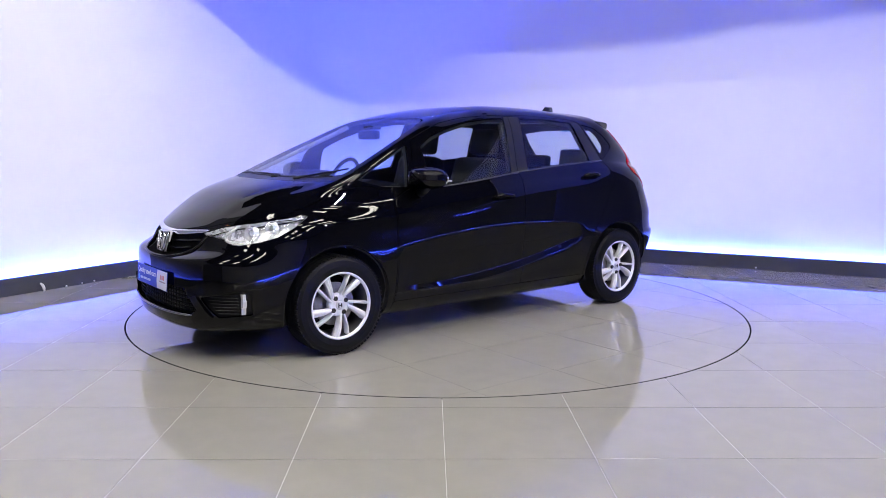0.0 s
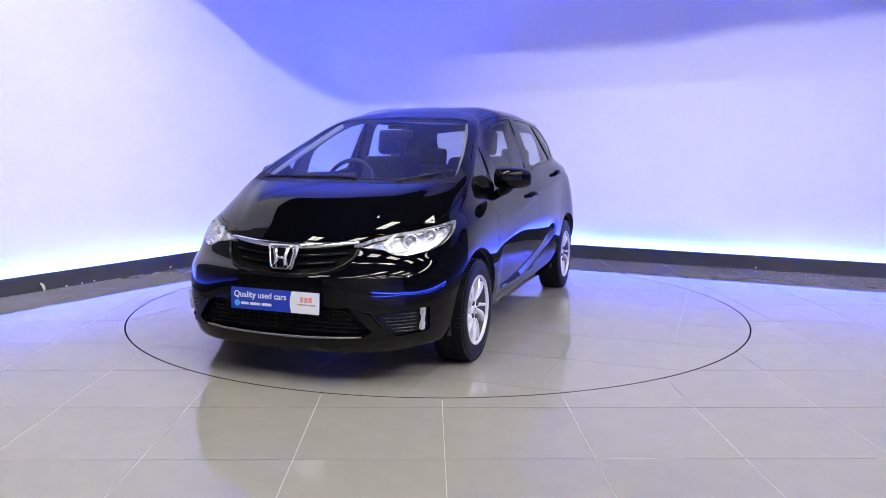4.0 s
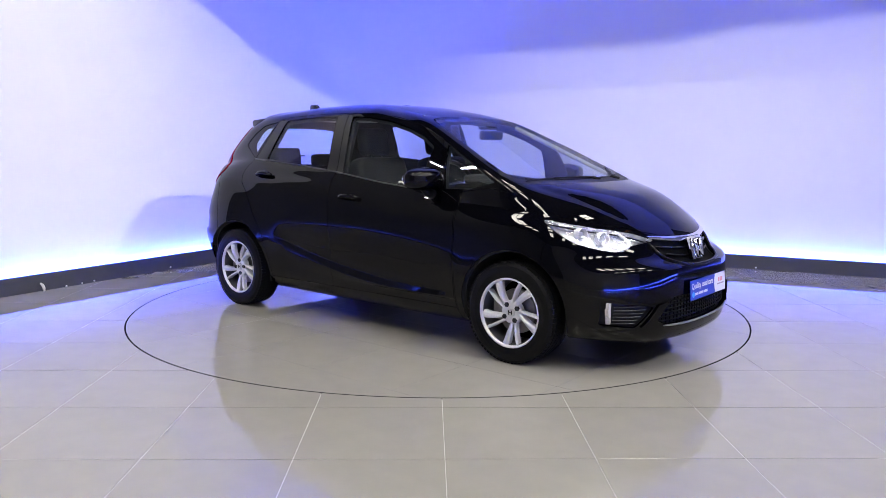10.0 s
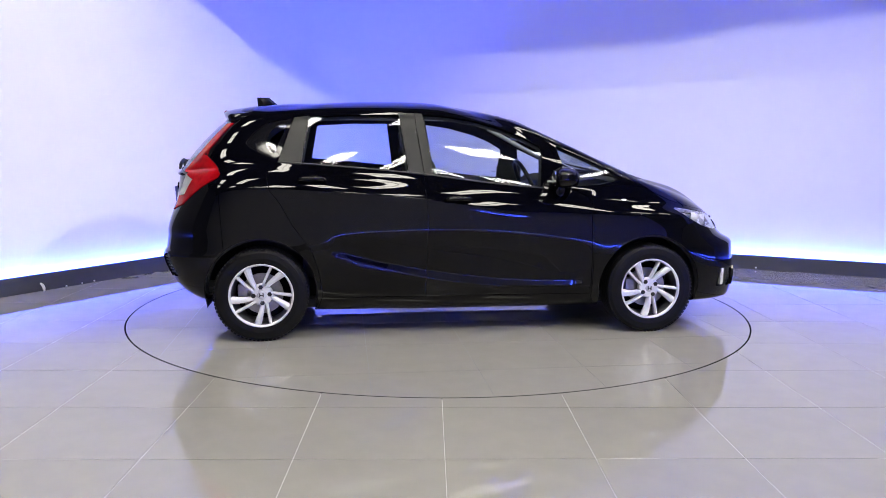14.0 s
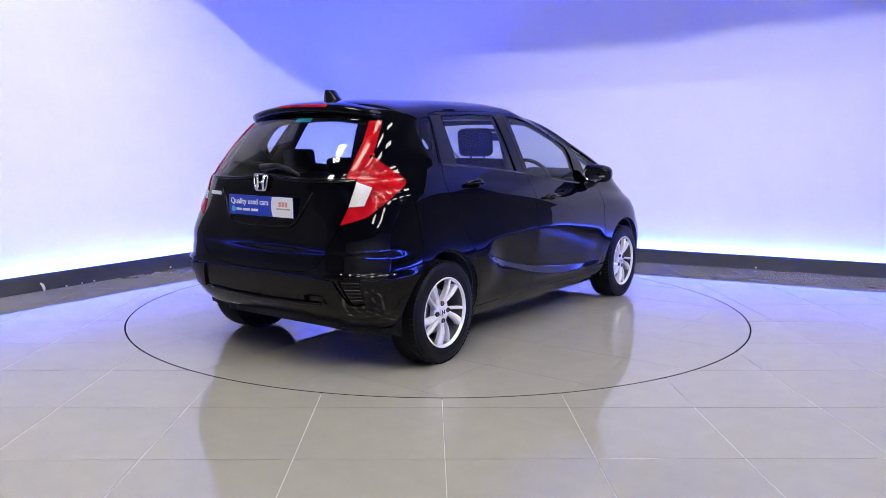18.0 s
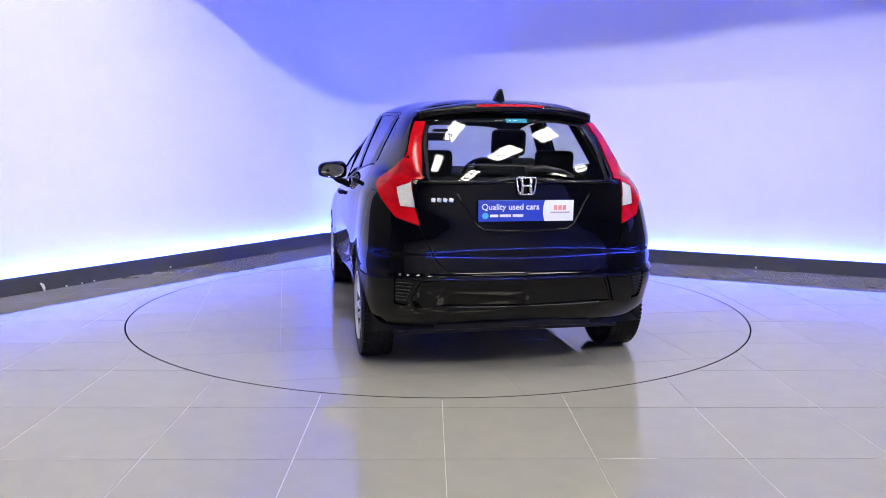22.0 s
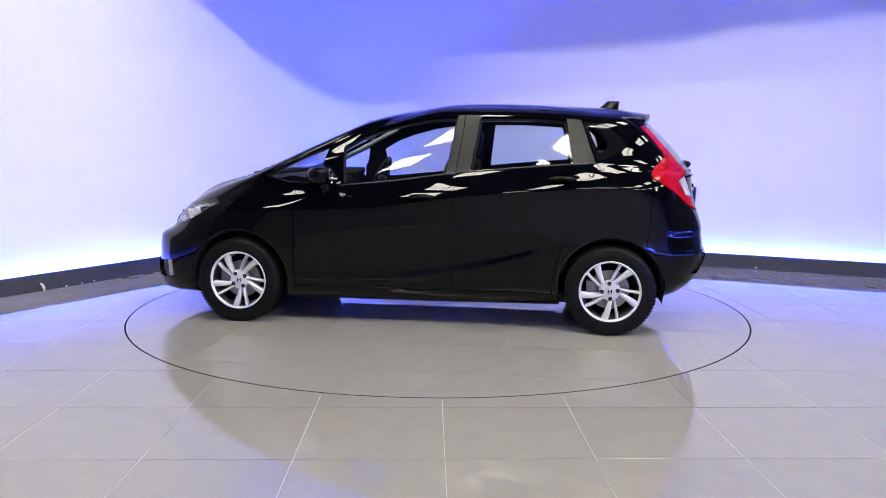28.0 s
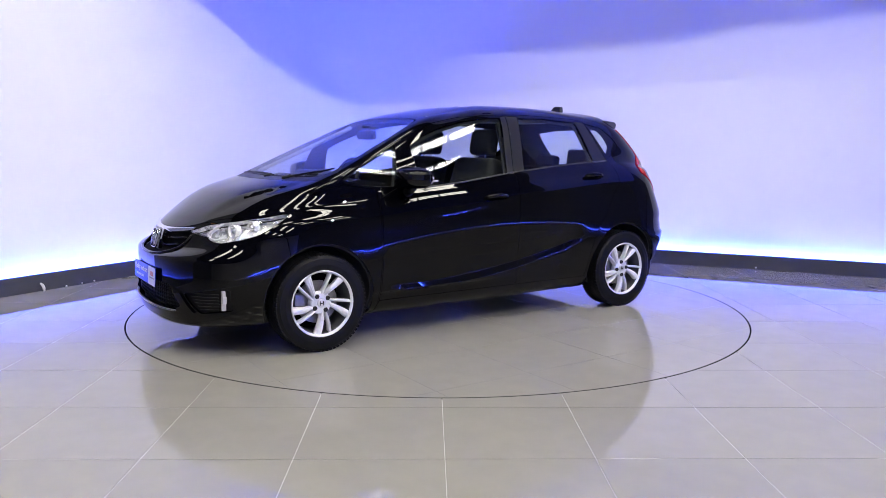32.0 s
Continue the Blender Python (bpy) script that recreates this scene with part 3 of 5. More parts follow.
def sculpt(grid):
    """Works the lines into the skin: a hollow that tucks in under the doors' belly and runs out to a rising crease, a thin
    ridge along the shoulder, ledges over the rear bumper, and folds down the bonnet."""
    low, mid, high = ROW[2], ROW[3], ROW[4]
    for c in range(grid.shape[1]):
        x = grid[mid, c, 0]
        if grid[mid, c, 1] < 0.6 or not -0.98 < x < 1.0:
            continue
        fade = ease((x + 0.92) / 0.20) * ease((0.98 - x) / 0.25)
        old = grid[low:high + 1, c].copy()
        wide = 0.024 + 0.022 * ease((x + 0.9) / 0.9)
        crease = max(flank_crease(x) - 0.5 * wide, old[0, 2] + 0.012)
        valley = max(flank_crease(x) + 0.6 * wide, crease + 0.03)
        top = max(flank_top(x), valley + 0.05)
        marks = [old[0, 2], crease, valley, top, max(old[-1, 2], top + 0.02)]
        zs = np.concatenate([np.linspace(marks[k], marks[k + 1], n, endpoint=False) for k, n in enumerate((3, 7, 12, 4))] + [[marks[4]]])
        zs = fade * zs + (1 - fade) * np.linspace(old[0, 2], old[-1, 2], len(zs))
        deep = 0.040 * fade * (1 - 0.35 * ease((x - 0.1) / 0.6)) * ease((x + 0.90) / 0.30)
        out = 0.012 * fade * (1 - 0.7 * ease(x / 0.6))
        for k, z in enumerate(zs):
            y = np.interp(z, old[:, 2], old[:, 1])
            belly = np.interp(top, old[:, 2], old[:, 1])
            if z >= valley:
                cut = deep * min(max((top - z) / (top - valley), 0.0), 1.0) ** 1.2
                target = belly - cut if z < top else y
            elif z >= crease:
                target = belly - deep + out * (valley - z) / (valley - crease)
            else:
                t = max(z - old[0, 2], 0.0) / (crease - old[0, 2])
                target = old[0, 1] - 0.006 + (belly - deep + out - old[0, 1] + 0.006) * t ** 0.8
            grid[low + k, c] = (np.interp(z, old[:, 2], old[:, 0]), y + (target - y) * fade, z)
    for c in range(grid.shape[1]):
        if grid[mid, c, 0] < -1.5:
            w = ease((-1.5 - grid[mid, c, 0]) / 0.3)
            out = Vector((grid[mid, c, 0] + 1.1, grid[mid, c, 1], 0)).normalized()
            for r in range(low, high + 1):
                z = grid[r, c, 2]
                d = 0.011 * ease((z - 0.40) / 0.14) * (1 - ease((z - LEDGE) / 0.02)) - 0.004 * ease((z - LEDGE) / 0.02)
                d += 0.010 * ease((z - 0.635) / 0.07)
                grid[r, c, 0] += out.x * d * w
                grid[r, c, 1] += out.y * d * w
            for r in range(high + 1, ROW[5] + 1):
                d = 0.004 * (1 - ease((grid[r, c, 2] - 0.74) / 0.14))
                grid[r, c, 0] += out.x * d * w
                grid[r, c, 1] += out.y * d * w
    for c in range(grid.shape[1]):
        for r in range(ROW[6], ROW[8]):
            x, y, z = grid[r, c]
            if x > 1.22:
                fold = 0.60 - 0.42 * (x - 1.25) - y
                grid[r, c, 2] += 0.012 * ease((fold + 0.02) / 0.05) * ease((x - 1.22) / 0.12) * ease((1.84 - x) / 0.20)
    ridge = ROW[5]
    for c in range(grid.shape[1]):
        x = grid[ridge, c, 0]
        if grid[ridge, c, 1] > 0.6 and -1.6 < x < 0.75:
            fade = ease((x + 1.6) / 0.3) * ease((0.70 - x) / 0.5)
            for r in range(ridge - 5, ridge + 5):
                d = (grid[r, c, 2] - grid[ridge, c, 2])
                grid[r, c, 1] += fade * 0.003 * max(0.0, 1 - abs(d) / 0.026)
    return grid


GRID = body_grid()


# ---- cutting the skin into panels
E_Y, E_Z = Vector((0, 1, 0)), Vector((0, 0, 1))
SIDE = (Vector((1, 0, 0)), E_Z)          # seen from the side: x, z
ENDS = (E_Y, E_Z)                        # seen from the front or rear: y, z
TOP = (Vector((1, 0, 0)), E_Y)           # seen from above: x, y
FRONT_CORNER = (Vector((-1, 1, 0)).normalized(), E_Z)
REAR_CORNER = (Vector((1, 1, 0)).normalized(), E_Z)


def fillet(points, radius, steps=4):
    """Rounds the corners of an outline."""
    pts = [Vector(p) for p in points]
    out = []
    for i, p in enumerate(pts):
        a, b = pts[i - 1] - p, pts[(i + 1) % len(pts)] - p
        r = min(radius, a.length * 0.45, b.length * 0.45)
        p0, p1 = p + a.normalized() * r, p + b.normalized() * r
        for k in range(steps + 1):
            t = k / steps
            out.append((1 - t) ** 2 * p0 + 2 * t * (1 - t) * p + t * t * p1)
    return out


def is_convex(poly):
    turns = []
    for i in range(len(poly)):
        a, b, c = poly[i - 1], poly[i], poly[(i + 1) % len(poly)]
        turns.append((b - a).cross(c - b))
    return all(t > -1e-7 for t in turns) or all(t < 1e-7 for t in turns)


class Skin:
    def __init__(self, grid):
        self.bm = bmesh.new()
        self.tag = self.bm.faces.layers.int.new("tag")
        self.names = ["body"]
        vs = [[self.bm.verts.new(p) for p in row] for row in grid]
        for a in range(len(vs) - 1):
            for b in range(len(vs[0]) - 1):
                self.bm.faces.new((vs[a][b], vs[a + 1][b], vs[a + 1][b + 1], vs[a][b + 1]))
        bmesh.ops.remove_doubles(self.bm, verts=self.bm.verts, dist=1e-5)
        self.bm.normal_update()
        self.bm.faces.ensure_lookup_table()
        from mathutils.bvhtree import BVHTree
        ref = self.bm.copy()
        ref.normal_update()
        for v in ref.verts:
            if abs(v.co.y) < 1e-5:
                v.normal = Vector((v.normal.x, 0, v.normal.z)).normalized()
        self.ref_co = [v.co.copy() for v in ref.verts]
        self.ref_no = [v.normal.copy() for v in ref.verts]
        ref.verts.index_update()
        self.ref_faces = [[v.index for v in f.verts] for f in ref.faces]
        self.tree = BVHTree.FromPolygons(self.ref_co, self.ref_faces)
        ref.free()

    def normal(self, p):
        from mathutils.interpolate import poly_3d_calc
        hit, flat, i, _ = self.tree.find_nearest(p)
        ids = self.ref_faces[i]
        w = poly_3d_calc([self.ref_co[k] for k in ids], hit)
        n = Vector((0, 0, 0))
        for k, a in zip(ids, w):
            n += self.ref_no[k] * a
        return n.normalized() if n.length > 1e-6 else flat

    def surface(self, basis, u, v, out):
        """The skin point that shows at (u, v) in a projection, looked at from the side out."""
        start = basis[0] * u + basis[1] * v + Vector(out) * 6
        hit = self.tree.ray_cast(start, -Vector(out))[0]
        return hit if hit else basis[0] * u + basis[1] * v

    def number(self, name):
        if name not in self.names:
            self.names.append(name)
        return self.names.index(name)

    def cut(self, name, basis, outline, where=None, over=None):
        """Tags the faces inside an outline as name; where filters faces by centre, over by their tag."""
        poly = [Vector(p).to_2d() for p in outline]
        code = self.number(name)
        allowed = None if over is None else {self.number(o) for o in over}
        if is_convex(poly):
            pieces = [poly]
        else:
            from mathutils.geometry import tessellate_polygon
            pieces = [[poly[i] for i in tri] for tri in tessellate_polygon([[p.to_3d() for p in poly]])]
        e1, e2 = basis
        done = []
        for piece in pieces:
            area = sum(piece[i - 1].cross(piece[i]) for i in range(len(piece)))
            if abs(area) < 1e-9:
                continue
            if area < 0:
                piece = piece[::-1]
            lo = Vector((min(p.x for p in piece), min(p.y for p in piece)))
            hi = Vector((max(p.x for p in piece), max(p.y for p in piece)))
            faces = []
            for f in self.bm.faces:
                if allowed is not None and f[self.tag] not in allowed:
                    continue
                us = [v.co.dot(e1) for v in f.verts]
                if max(us) < lo.x or min(us) > hi.x:
                    continue
                ws = [v.co.dot(e2) for v in f.verts]
                if max(ws) < lo.y or min(ws) > hi.y:
                    continue
                if where is None or where(f.calc_center_median()):
                    faces.append(f)
            for i in range(len(piece)):
                if not faces:
                    break
                a, b = piece[i], piece[(i + 1) % len(piece)]
                d = b - a
                if d.length < 1e-7:
                    continue
                n2 = Vector((d.y, -d.x)).normalized()
                n = e1 * n2.x + e2 * n2.y
                co = e1 * a.x + e2 * a.y
                geom = list({v for f in faces for v in f.verts}) + list({e for f in faces for e in f.edges}) + faces
                res = bmesh.ops.bisect_plane(self.bm, geom=geom, dist=2e-5, plane_co=co, plane_no=n)
                faces = [f for f in res["geom"] if isinstance(f, bmesh.types.BMFace) and (f.calc_center_median() - co).dot(n) < 0]
            done += faces
        for f in done:
            if f.is_valid:
                f[self.tag] = code

    def panel(self, names, sides=(1,), inset=0.0018, depth=0.016, lift=0.0):
        """A bmesh of the faces tagged with one of names, with turned-in edges; and the normal of each vertex."""
        codes = {self.names.index(n) for n in names if n in self.names}
        faces = [f for f in self.bm.faces if f[self.tag] in codes]
        index, co, no, polys = {}, [], [], []
        for f in faces:
            for v in f.verts:
                if v not in index:
                    index[v] = len(co)
                    co.append(v.co.copy())
                    no.append(self.normal(v.co))
            polys.append([index[v] for v in f.verts])
        inside = set(faces)
        border = []
        push = {}
        for f in faces:
            for e in f.edges:
                if sum(g in inside for g in e.link_faces) == 1 and not all(abs(v.co.y) < 1e-4 for v in e.verts):
                    a, b = e.verts
                    n = no[index[a]]
                    d = (b.co - a.co)
                    side = d.cross(n)
                    if side.dot(f.calc_center_median() - a.co) < 0:
                        side = -side
                    side.normalize()
                    for v in e.verts:
                        push[index[v]] = push.get(index[v], Vector()) + side
                    border.append((index[a], index[b], f))
        for i, p in push.items():
            if p.length > 1e-6:
                move = p.normalized() * inset
                if abs(co[i].y) < 1e-4:
                    move.y = 0
                co[i] = co[i] + move
        if lift:
            co = [c + n * lift for c, n in zip(co, no)]
        base = len(co)
        if depth:
            for a, b, f in border:
                k = len(co)
                for i in (a, b):
                    co.append(co[i].copy())
                for i in (b, a):
                    co.append(co[i] - no[i] * depth)
                d = (co[k + 1] - co[k]).cross(co[k + 2] - co[k])
                out = -(push[a] + push[b])
                d = d.normalized() if d.length > 1e-9 else out.normalized()
                if d.dot(out) < 0:
                    polys.append([k + 3, k + 2, k + 1, k])
                    d = -d
                else:
                    polys.append([k, k + 1, k + 2, k + 3])
                no += [d] * 4
        return co, no, polys

    def true_up(self, co, no, axis):
        """Lays the points of a pane on one smooth sheet: y over (x, z) for side glass, x over (y, z) for the screens."""
        p = np.array([tuple(c) for c in co])
        u, v = (p[:, 0], p[:, 2]) if axis == 1 else (p[:, 1] ** 2, p[:, 2])
        um, vm = u.mean(), v.mean()
        u, v = u - um, v - vm
        table = np.stack([np.ones_like(u), u, v, u * u, u * v, v * v], 1)
        k = np.linalg.lstsq(table, p[:, axis], rcond=None)[0]
        fit = table @ k
        du, dv = k[1] + 2 * k[3] * u + k[4] * v, k[2] + k[4] * u + 2 * k[5] * v
        for i in range(len(co)):
            co[i][axis] = fit[i]
            n = Vector((-du[i], 1, -dv[i])) if axis == 1 else Vector((1, -du[i] * 2 * p[i, 1], -dv[i]))
            n.normalize()
            no[i] = n if n.dot(no[i]) > 0 else -n

    def make(self, name, names, material, parent, sides=(1, -1), label="", sheet=None, **more):
        """One mesh object of a panel over the sides given: 1 the left, -1 the right."""
        co, no, polys = self.panel(names, **more)
        if not polys:
            return None
        if sheet is not None:
            self.true_up(co, no, sheet)
        allco, allno, allp = [], [], []
        for s in sides:
            k = len(allco)
            allco += [(c.x, c.y * s, c.z) for c in co]
            allno += [(n.x, n.y * s, n.z) for n in no]
            allp += [[i + k for i in (p if s > 0 else p[::-1])] for p in polys]
        me = bpy.data.meshes.new(name)
        me.from_pydata(allco, [], allp)
        me.update()
        for p in me.polygons:
            p.use_smooth = True
        me.normals_split_custom_set_from_vertices(allno)
        me.materials.append(material)
        ob = new(name, me)
        ob.parent = parent
        if label:
            ob["label"] = label
        return ob


SKIN = Skin(GRID)


def cut_body():
    s = SKIN
    front = lambda c: c.x > 1.2
    rear = lambda c: c.x < -1.1
    flank = lambda c: c.y > 0.42
    s.cut("front_bumper", SIDE, [(1.45, 0.0), (1.455, 0.55), (1.475, 0.69), (1.553, 0.751), (1.72, 0.768), (2.3, 0.768), (2.3, 0.0)], front)
    s.cut("fender", SIDE, [(0.873, 0.19), (0.870, 0.30), (0.867, 0.51), (0.864, 0.70), (0.861, 0.84), (0.857, 0.955), (1.05, 0.983), (1.36, 0.94), (1.72, 0.80), (1.72, 0.768), (1.553, 0.751), (1.475, 0.69), (1.455, 0.55), (1.45, 0.19)], lambda c: c.y > 0.55)
    s.cut("bonnet", TOP, [(1.38, -0.01), (1.36, 0.30), (1.30, 0.52), (1.205, 0.672), (1.17, 0.722), (1.30, 0.722), (1.42, 0.716), (1.52, 0.695), (1.62, 0.645), (1.70, 0.572), (1.80, 0.44), (1.85, 0.37), (1.90, 0.28), (1.935, 0.15), (1.945, -0.01)],
          lambda c: c.z > 0.705 and c.x > 1.05)
    s.cut("screen", ENDS, fillet([(-0.3, 1.030), (0.0, 1.030), (0.3, 1.031), (0.54, 1.036), (0.650, 1.046), (0.600, 1.19), (0.536, 1.31), (0.474, 1.395), (0.36, 1.410), (0.2, 1.417), (0.0, 1.420), (-0.3, 1.420)], 0.03), lambda c: c.x > 0.2)
    s.cut("cowl", TOP, [(1.0, -0.01), (1.385, -0.01), (1.365, 0.30), (1.305, 0.523), (1.21, 0.676), (1.09, 0.69), (1.0, 0.62)], lambda c: c.z > 0.9, over=["body", "fender"])
    s.cut("front_door", SIDE, [(0.863, 0.262), (0.860, 0.30), (0.857, 0.51), (0.854, 0.70), (0.851, 0.84), (0.838, 0.90), (0.76, 0.938), (0.695, 0.962), (0.655, 1.10), (0.597, 1.268), (0.45, 1.328), (0.30, 1.378), (0.10, 1.418), (-0.10, 1.436), (-0.285, 1.445), (-0.278, 1.333), (-0.235, 1.039), (-0.244, 0.988), (-0.229, 0.904), (-0.221, 0.774), (-0.226, 0.507), (-0.235, 0.262)], flank)
    s.cut("rear_door", SIDE, [(-0.235, 0.262), (-0.226, 0.507), (-0.221, 0.774), (-0.229, 0.904), (-0.244, 0.988), (-0.235, 1.039), (-0.278, 1.333), (-0.285, 1.445), (-0.5, 1.445), (-0.96, 1.428), (-1.060, 1.410), (-1.105, 1.265), (-1.160, 1.112), (-1.205, 1.052), (-1.216, 0.999), (-1.199, 0.94), (-1.141, 0.868), (-1.059, 0.72), (-0.95, 0.58), (-0.905, 0.42), (-0.885, 0.262)], flank)
    s.cut("front_glass", SIDE, fillet([(0.548, 1.216), (0.426, 1.286), (0.292, 1.339), (0.099, 1.390), (-0.092, 1.415), (-0.232, 1.422), (-0.180, 1.046), (0.105, 1.006), (0.527, 0.966)], 0.018), flank)
    s.cut("rear_glass_side", SIDE, fillet([(-0.391, 1.422), (-0.676, 1.420), (-0.958, 1.402), (-1.010, 1.122), (-0.656, 1.094), (-0.338, 1.062)], 0.022), flank)
    s.cut("pillar_front", SIDE, [(-0.236, 1.432), (-0.284, 1.435), (-0.277, 1.333), (-0.235, 1.035), (-0.174, 1.035)], flank, over=["front_door"])
    s.cut("pillar_rear", SIDE, [(-0.285, 1.435), (-0.390, 1.432), (-0.336, 1.056), (-0.236, 1.043), (-0.278, 1.333)], flank, over=["rear_door"])
    s.cut("pillar_c", SIDE, [(-0.960, 1.412), (-1.056, 1.402), (-1.156, 1.116), (-1.012, 1.104)], flank, over=["rear_door"])
    s.cut("quarter_glass", SIDE, fillet([(-1.068, 1.396), (-1.225, 1.366), (-1.312, 1.300), (-1.358, 1.237), (-1.334, 1.206), (-1.168, 1.126)], 0.015), flank, over=["body"])
    s.cut("quarter_clear", SIDE, fillet([(-1.094, 1.366), (-1.165, 1.352), (-1.212, 1.305), (-1.236, 1.225), (-1.180, 1.165)], 0.02), flank, over=["quarter_glass"])
    s.cut("vent_glass", SIDE, fillet([(1.083, 1.017), (0.967, 1.078), (0.821, 1.154), (0.648, 1.232), (0.722, 0.968), (0.927, 0.977)], 0.014), flank)
    s.cut("headlight", FRONT_CORNER, fillet([(-1.090, 0.714), (-0.97, 0.752), (-0.856, 0.773), (-0.76, 0.784), (-0.69, 0.796), (-0.60, 0.809), (-0.500, 0.826), (-0.478, 0.822), (-0.520, 0.775), (-0.560, 0.745), (-0.625, 0.708), (-0.73, 0.681), (-0.83, 0.664), (-0.893, 0.666), (-0.94, 0.692)], 0.010), front)
    s.cut("grille", ENDS, [(-0.02, 0.697), (0.18, 0.700), (0.362, 0.727), (0.392, 0.706), (0.37, 0.653), (0.292, 0.598), (0.147, 0.573), (-0.02, 0.570)], lambda c: c.x > 1.6, over=["front_bumper", "bonnet", "body"])
    s.cut("lower_intake", ENDS, [(-0.02, 0.420), (0.40, 0.419), (0.50, 0.305), (0.449, 0.278), (0.2, 0.270), (-0.02, 0.268)], lambda c: c.x > 1.6)
    s.cut("fin", ENDS, [(0.420, 0.410), (0.500, 0.388), (0.588, 0.272), (0.500, 0.256), (0.455, 0.268), (0.508, 0.304)], lambda c: c.x > 1.6)
    s.cut("fog_recess", ENDS, fillet([(0.738, 0.408), (0.730, 0.285), (0.612, 0.268), (0.525, 0.376), (0.60, 0.392)], 0.012), lambda c: c.x > 1.4)
    s.cut("tailgate", ENDS, [(-0.02, 0.548), (0.187, 0.549), (0.36, 0.562), (0.43, 0.585), (0.484, 0.64), (0.53, 0.73), (0.560, 0.80), (0.575, 1.03), (0.530, 1.25), (0.49, 1.38), (0.42, 1.398), (0.2, 1.410), (-0.02, 1.412)], rear)
    s.cut("rear_glass", ENDS, fillet([(-0.2, 1.066), (0.0, 1.066), (0.12, 1.060), (0.21, 1.046), (0.50, 1.048), (0.512, 1.064), (0.503, 1.25), (0.475, 1.362), (0.28, 1.386), (0.0, 1.393), (-0.2, 1.393)], 0.015), rear)
    s.cut("tail_light", REAR_CORNER, [(-0.650, 1.358), (-0.722, 1.356), (-0.767, 1.238), (-0.812, 1.153), (-0.863, 1.049), (-0.806, 1.044), (-0.853, 0.9), (-0.896, 0.811), (-0.758, 0.851), (-0.697, 0.9), (-0.593, 0.98), (-0.544, 1.020), (-0.546, 1.045), (-0.62, 1.099), (-0.704, 1.158), (-0.708, 1.192), (-0.685, 1.253)], rear)
    s.cut("tail_white", REAR_CORNER, [(-0.725, 1.006), (-0.808, 1.034), (-0.853, 0.902), (-0.77, 0.910)], rear, over=["tail_light"])
    s.cut("rear_bumper", SIDE, [(-1.46, 0.0), (-1.48, 0.52), (-1.50, 0.80), (-1.515, 0.985), (-2.3, 0.985), (-2.3, 0.0)], rear, over=["body"])
    s.cut("rear_vent", ENDS, fillet([(0.590, 0.532), (0.694, 0.548), (0.690, 0.402), (0.632, 0.394)], 0.01), rear, over=["rear_bumper"])
    s.cut("rear_fin", ENDS, [(0.445, 0.538), (0.562, 0.530), (0.624, 0.400), (0.578, 0.385), (0.504, 0.392)], rear, over=["rear_bumper"])
    s.cut("rear_panel", ENDS, [(-0.02, 0.525), (0.430, 0.528), (0.490, 0.40), (-0.02, 0.385)], rear, over=["rear_bumper"])
    s.cut("sill", SIDE, [(-0.95, 0.10), (-0.89, 0.268), (0.86, 0.268), (0.93, 0.10)], lambda c: c.y > 0.5, over=["body", "fender"])
    for x in (1.265, -1.265):
        s.cut("arch", SIDE, [(x + 0.350 * math.cos(a), 0.300 + 0.350 * math.sin(a)) for a in [math.pi * 2 * k / 40 for k in range(40)]], lambda c: c.y > 0.5)


cut_body()


# ---- the car's parts
LIPGREY = mat("satin_grey_lip", (0.22, 0.22, 0.23), 0.35, 0.3)
CAR = empty("car", "glossy black five-door hatchback on the turntable", "car")
BOTH, LEFT, RIGHT = (1, -1), (1,), (-1,)


def side_name(s):
    return LEFT if s > 0 else RIGHT


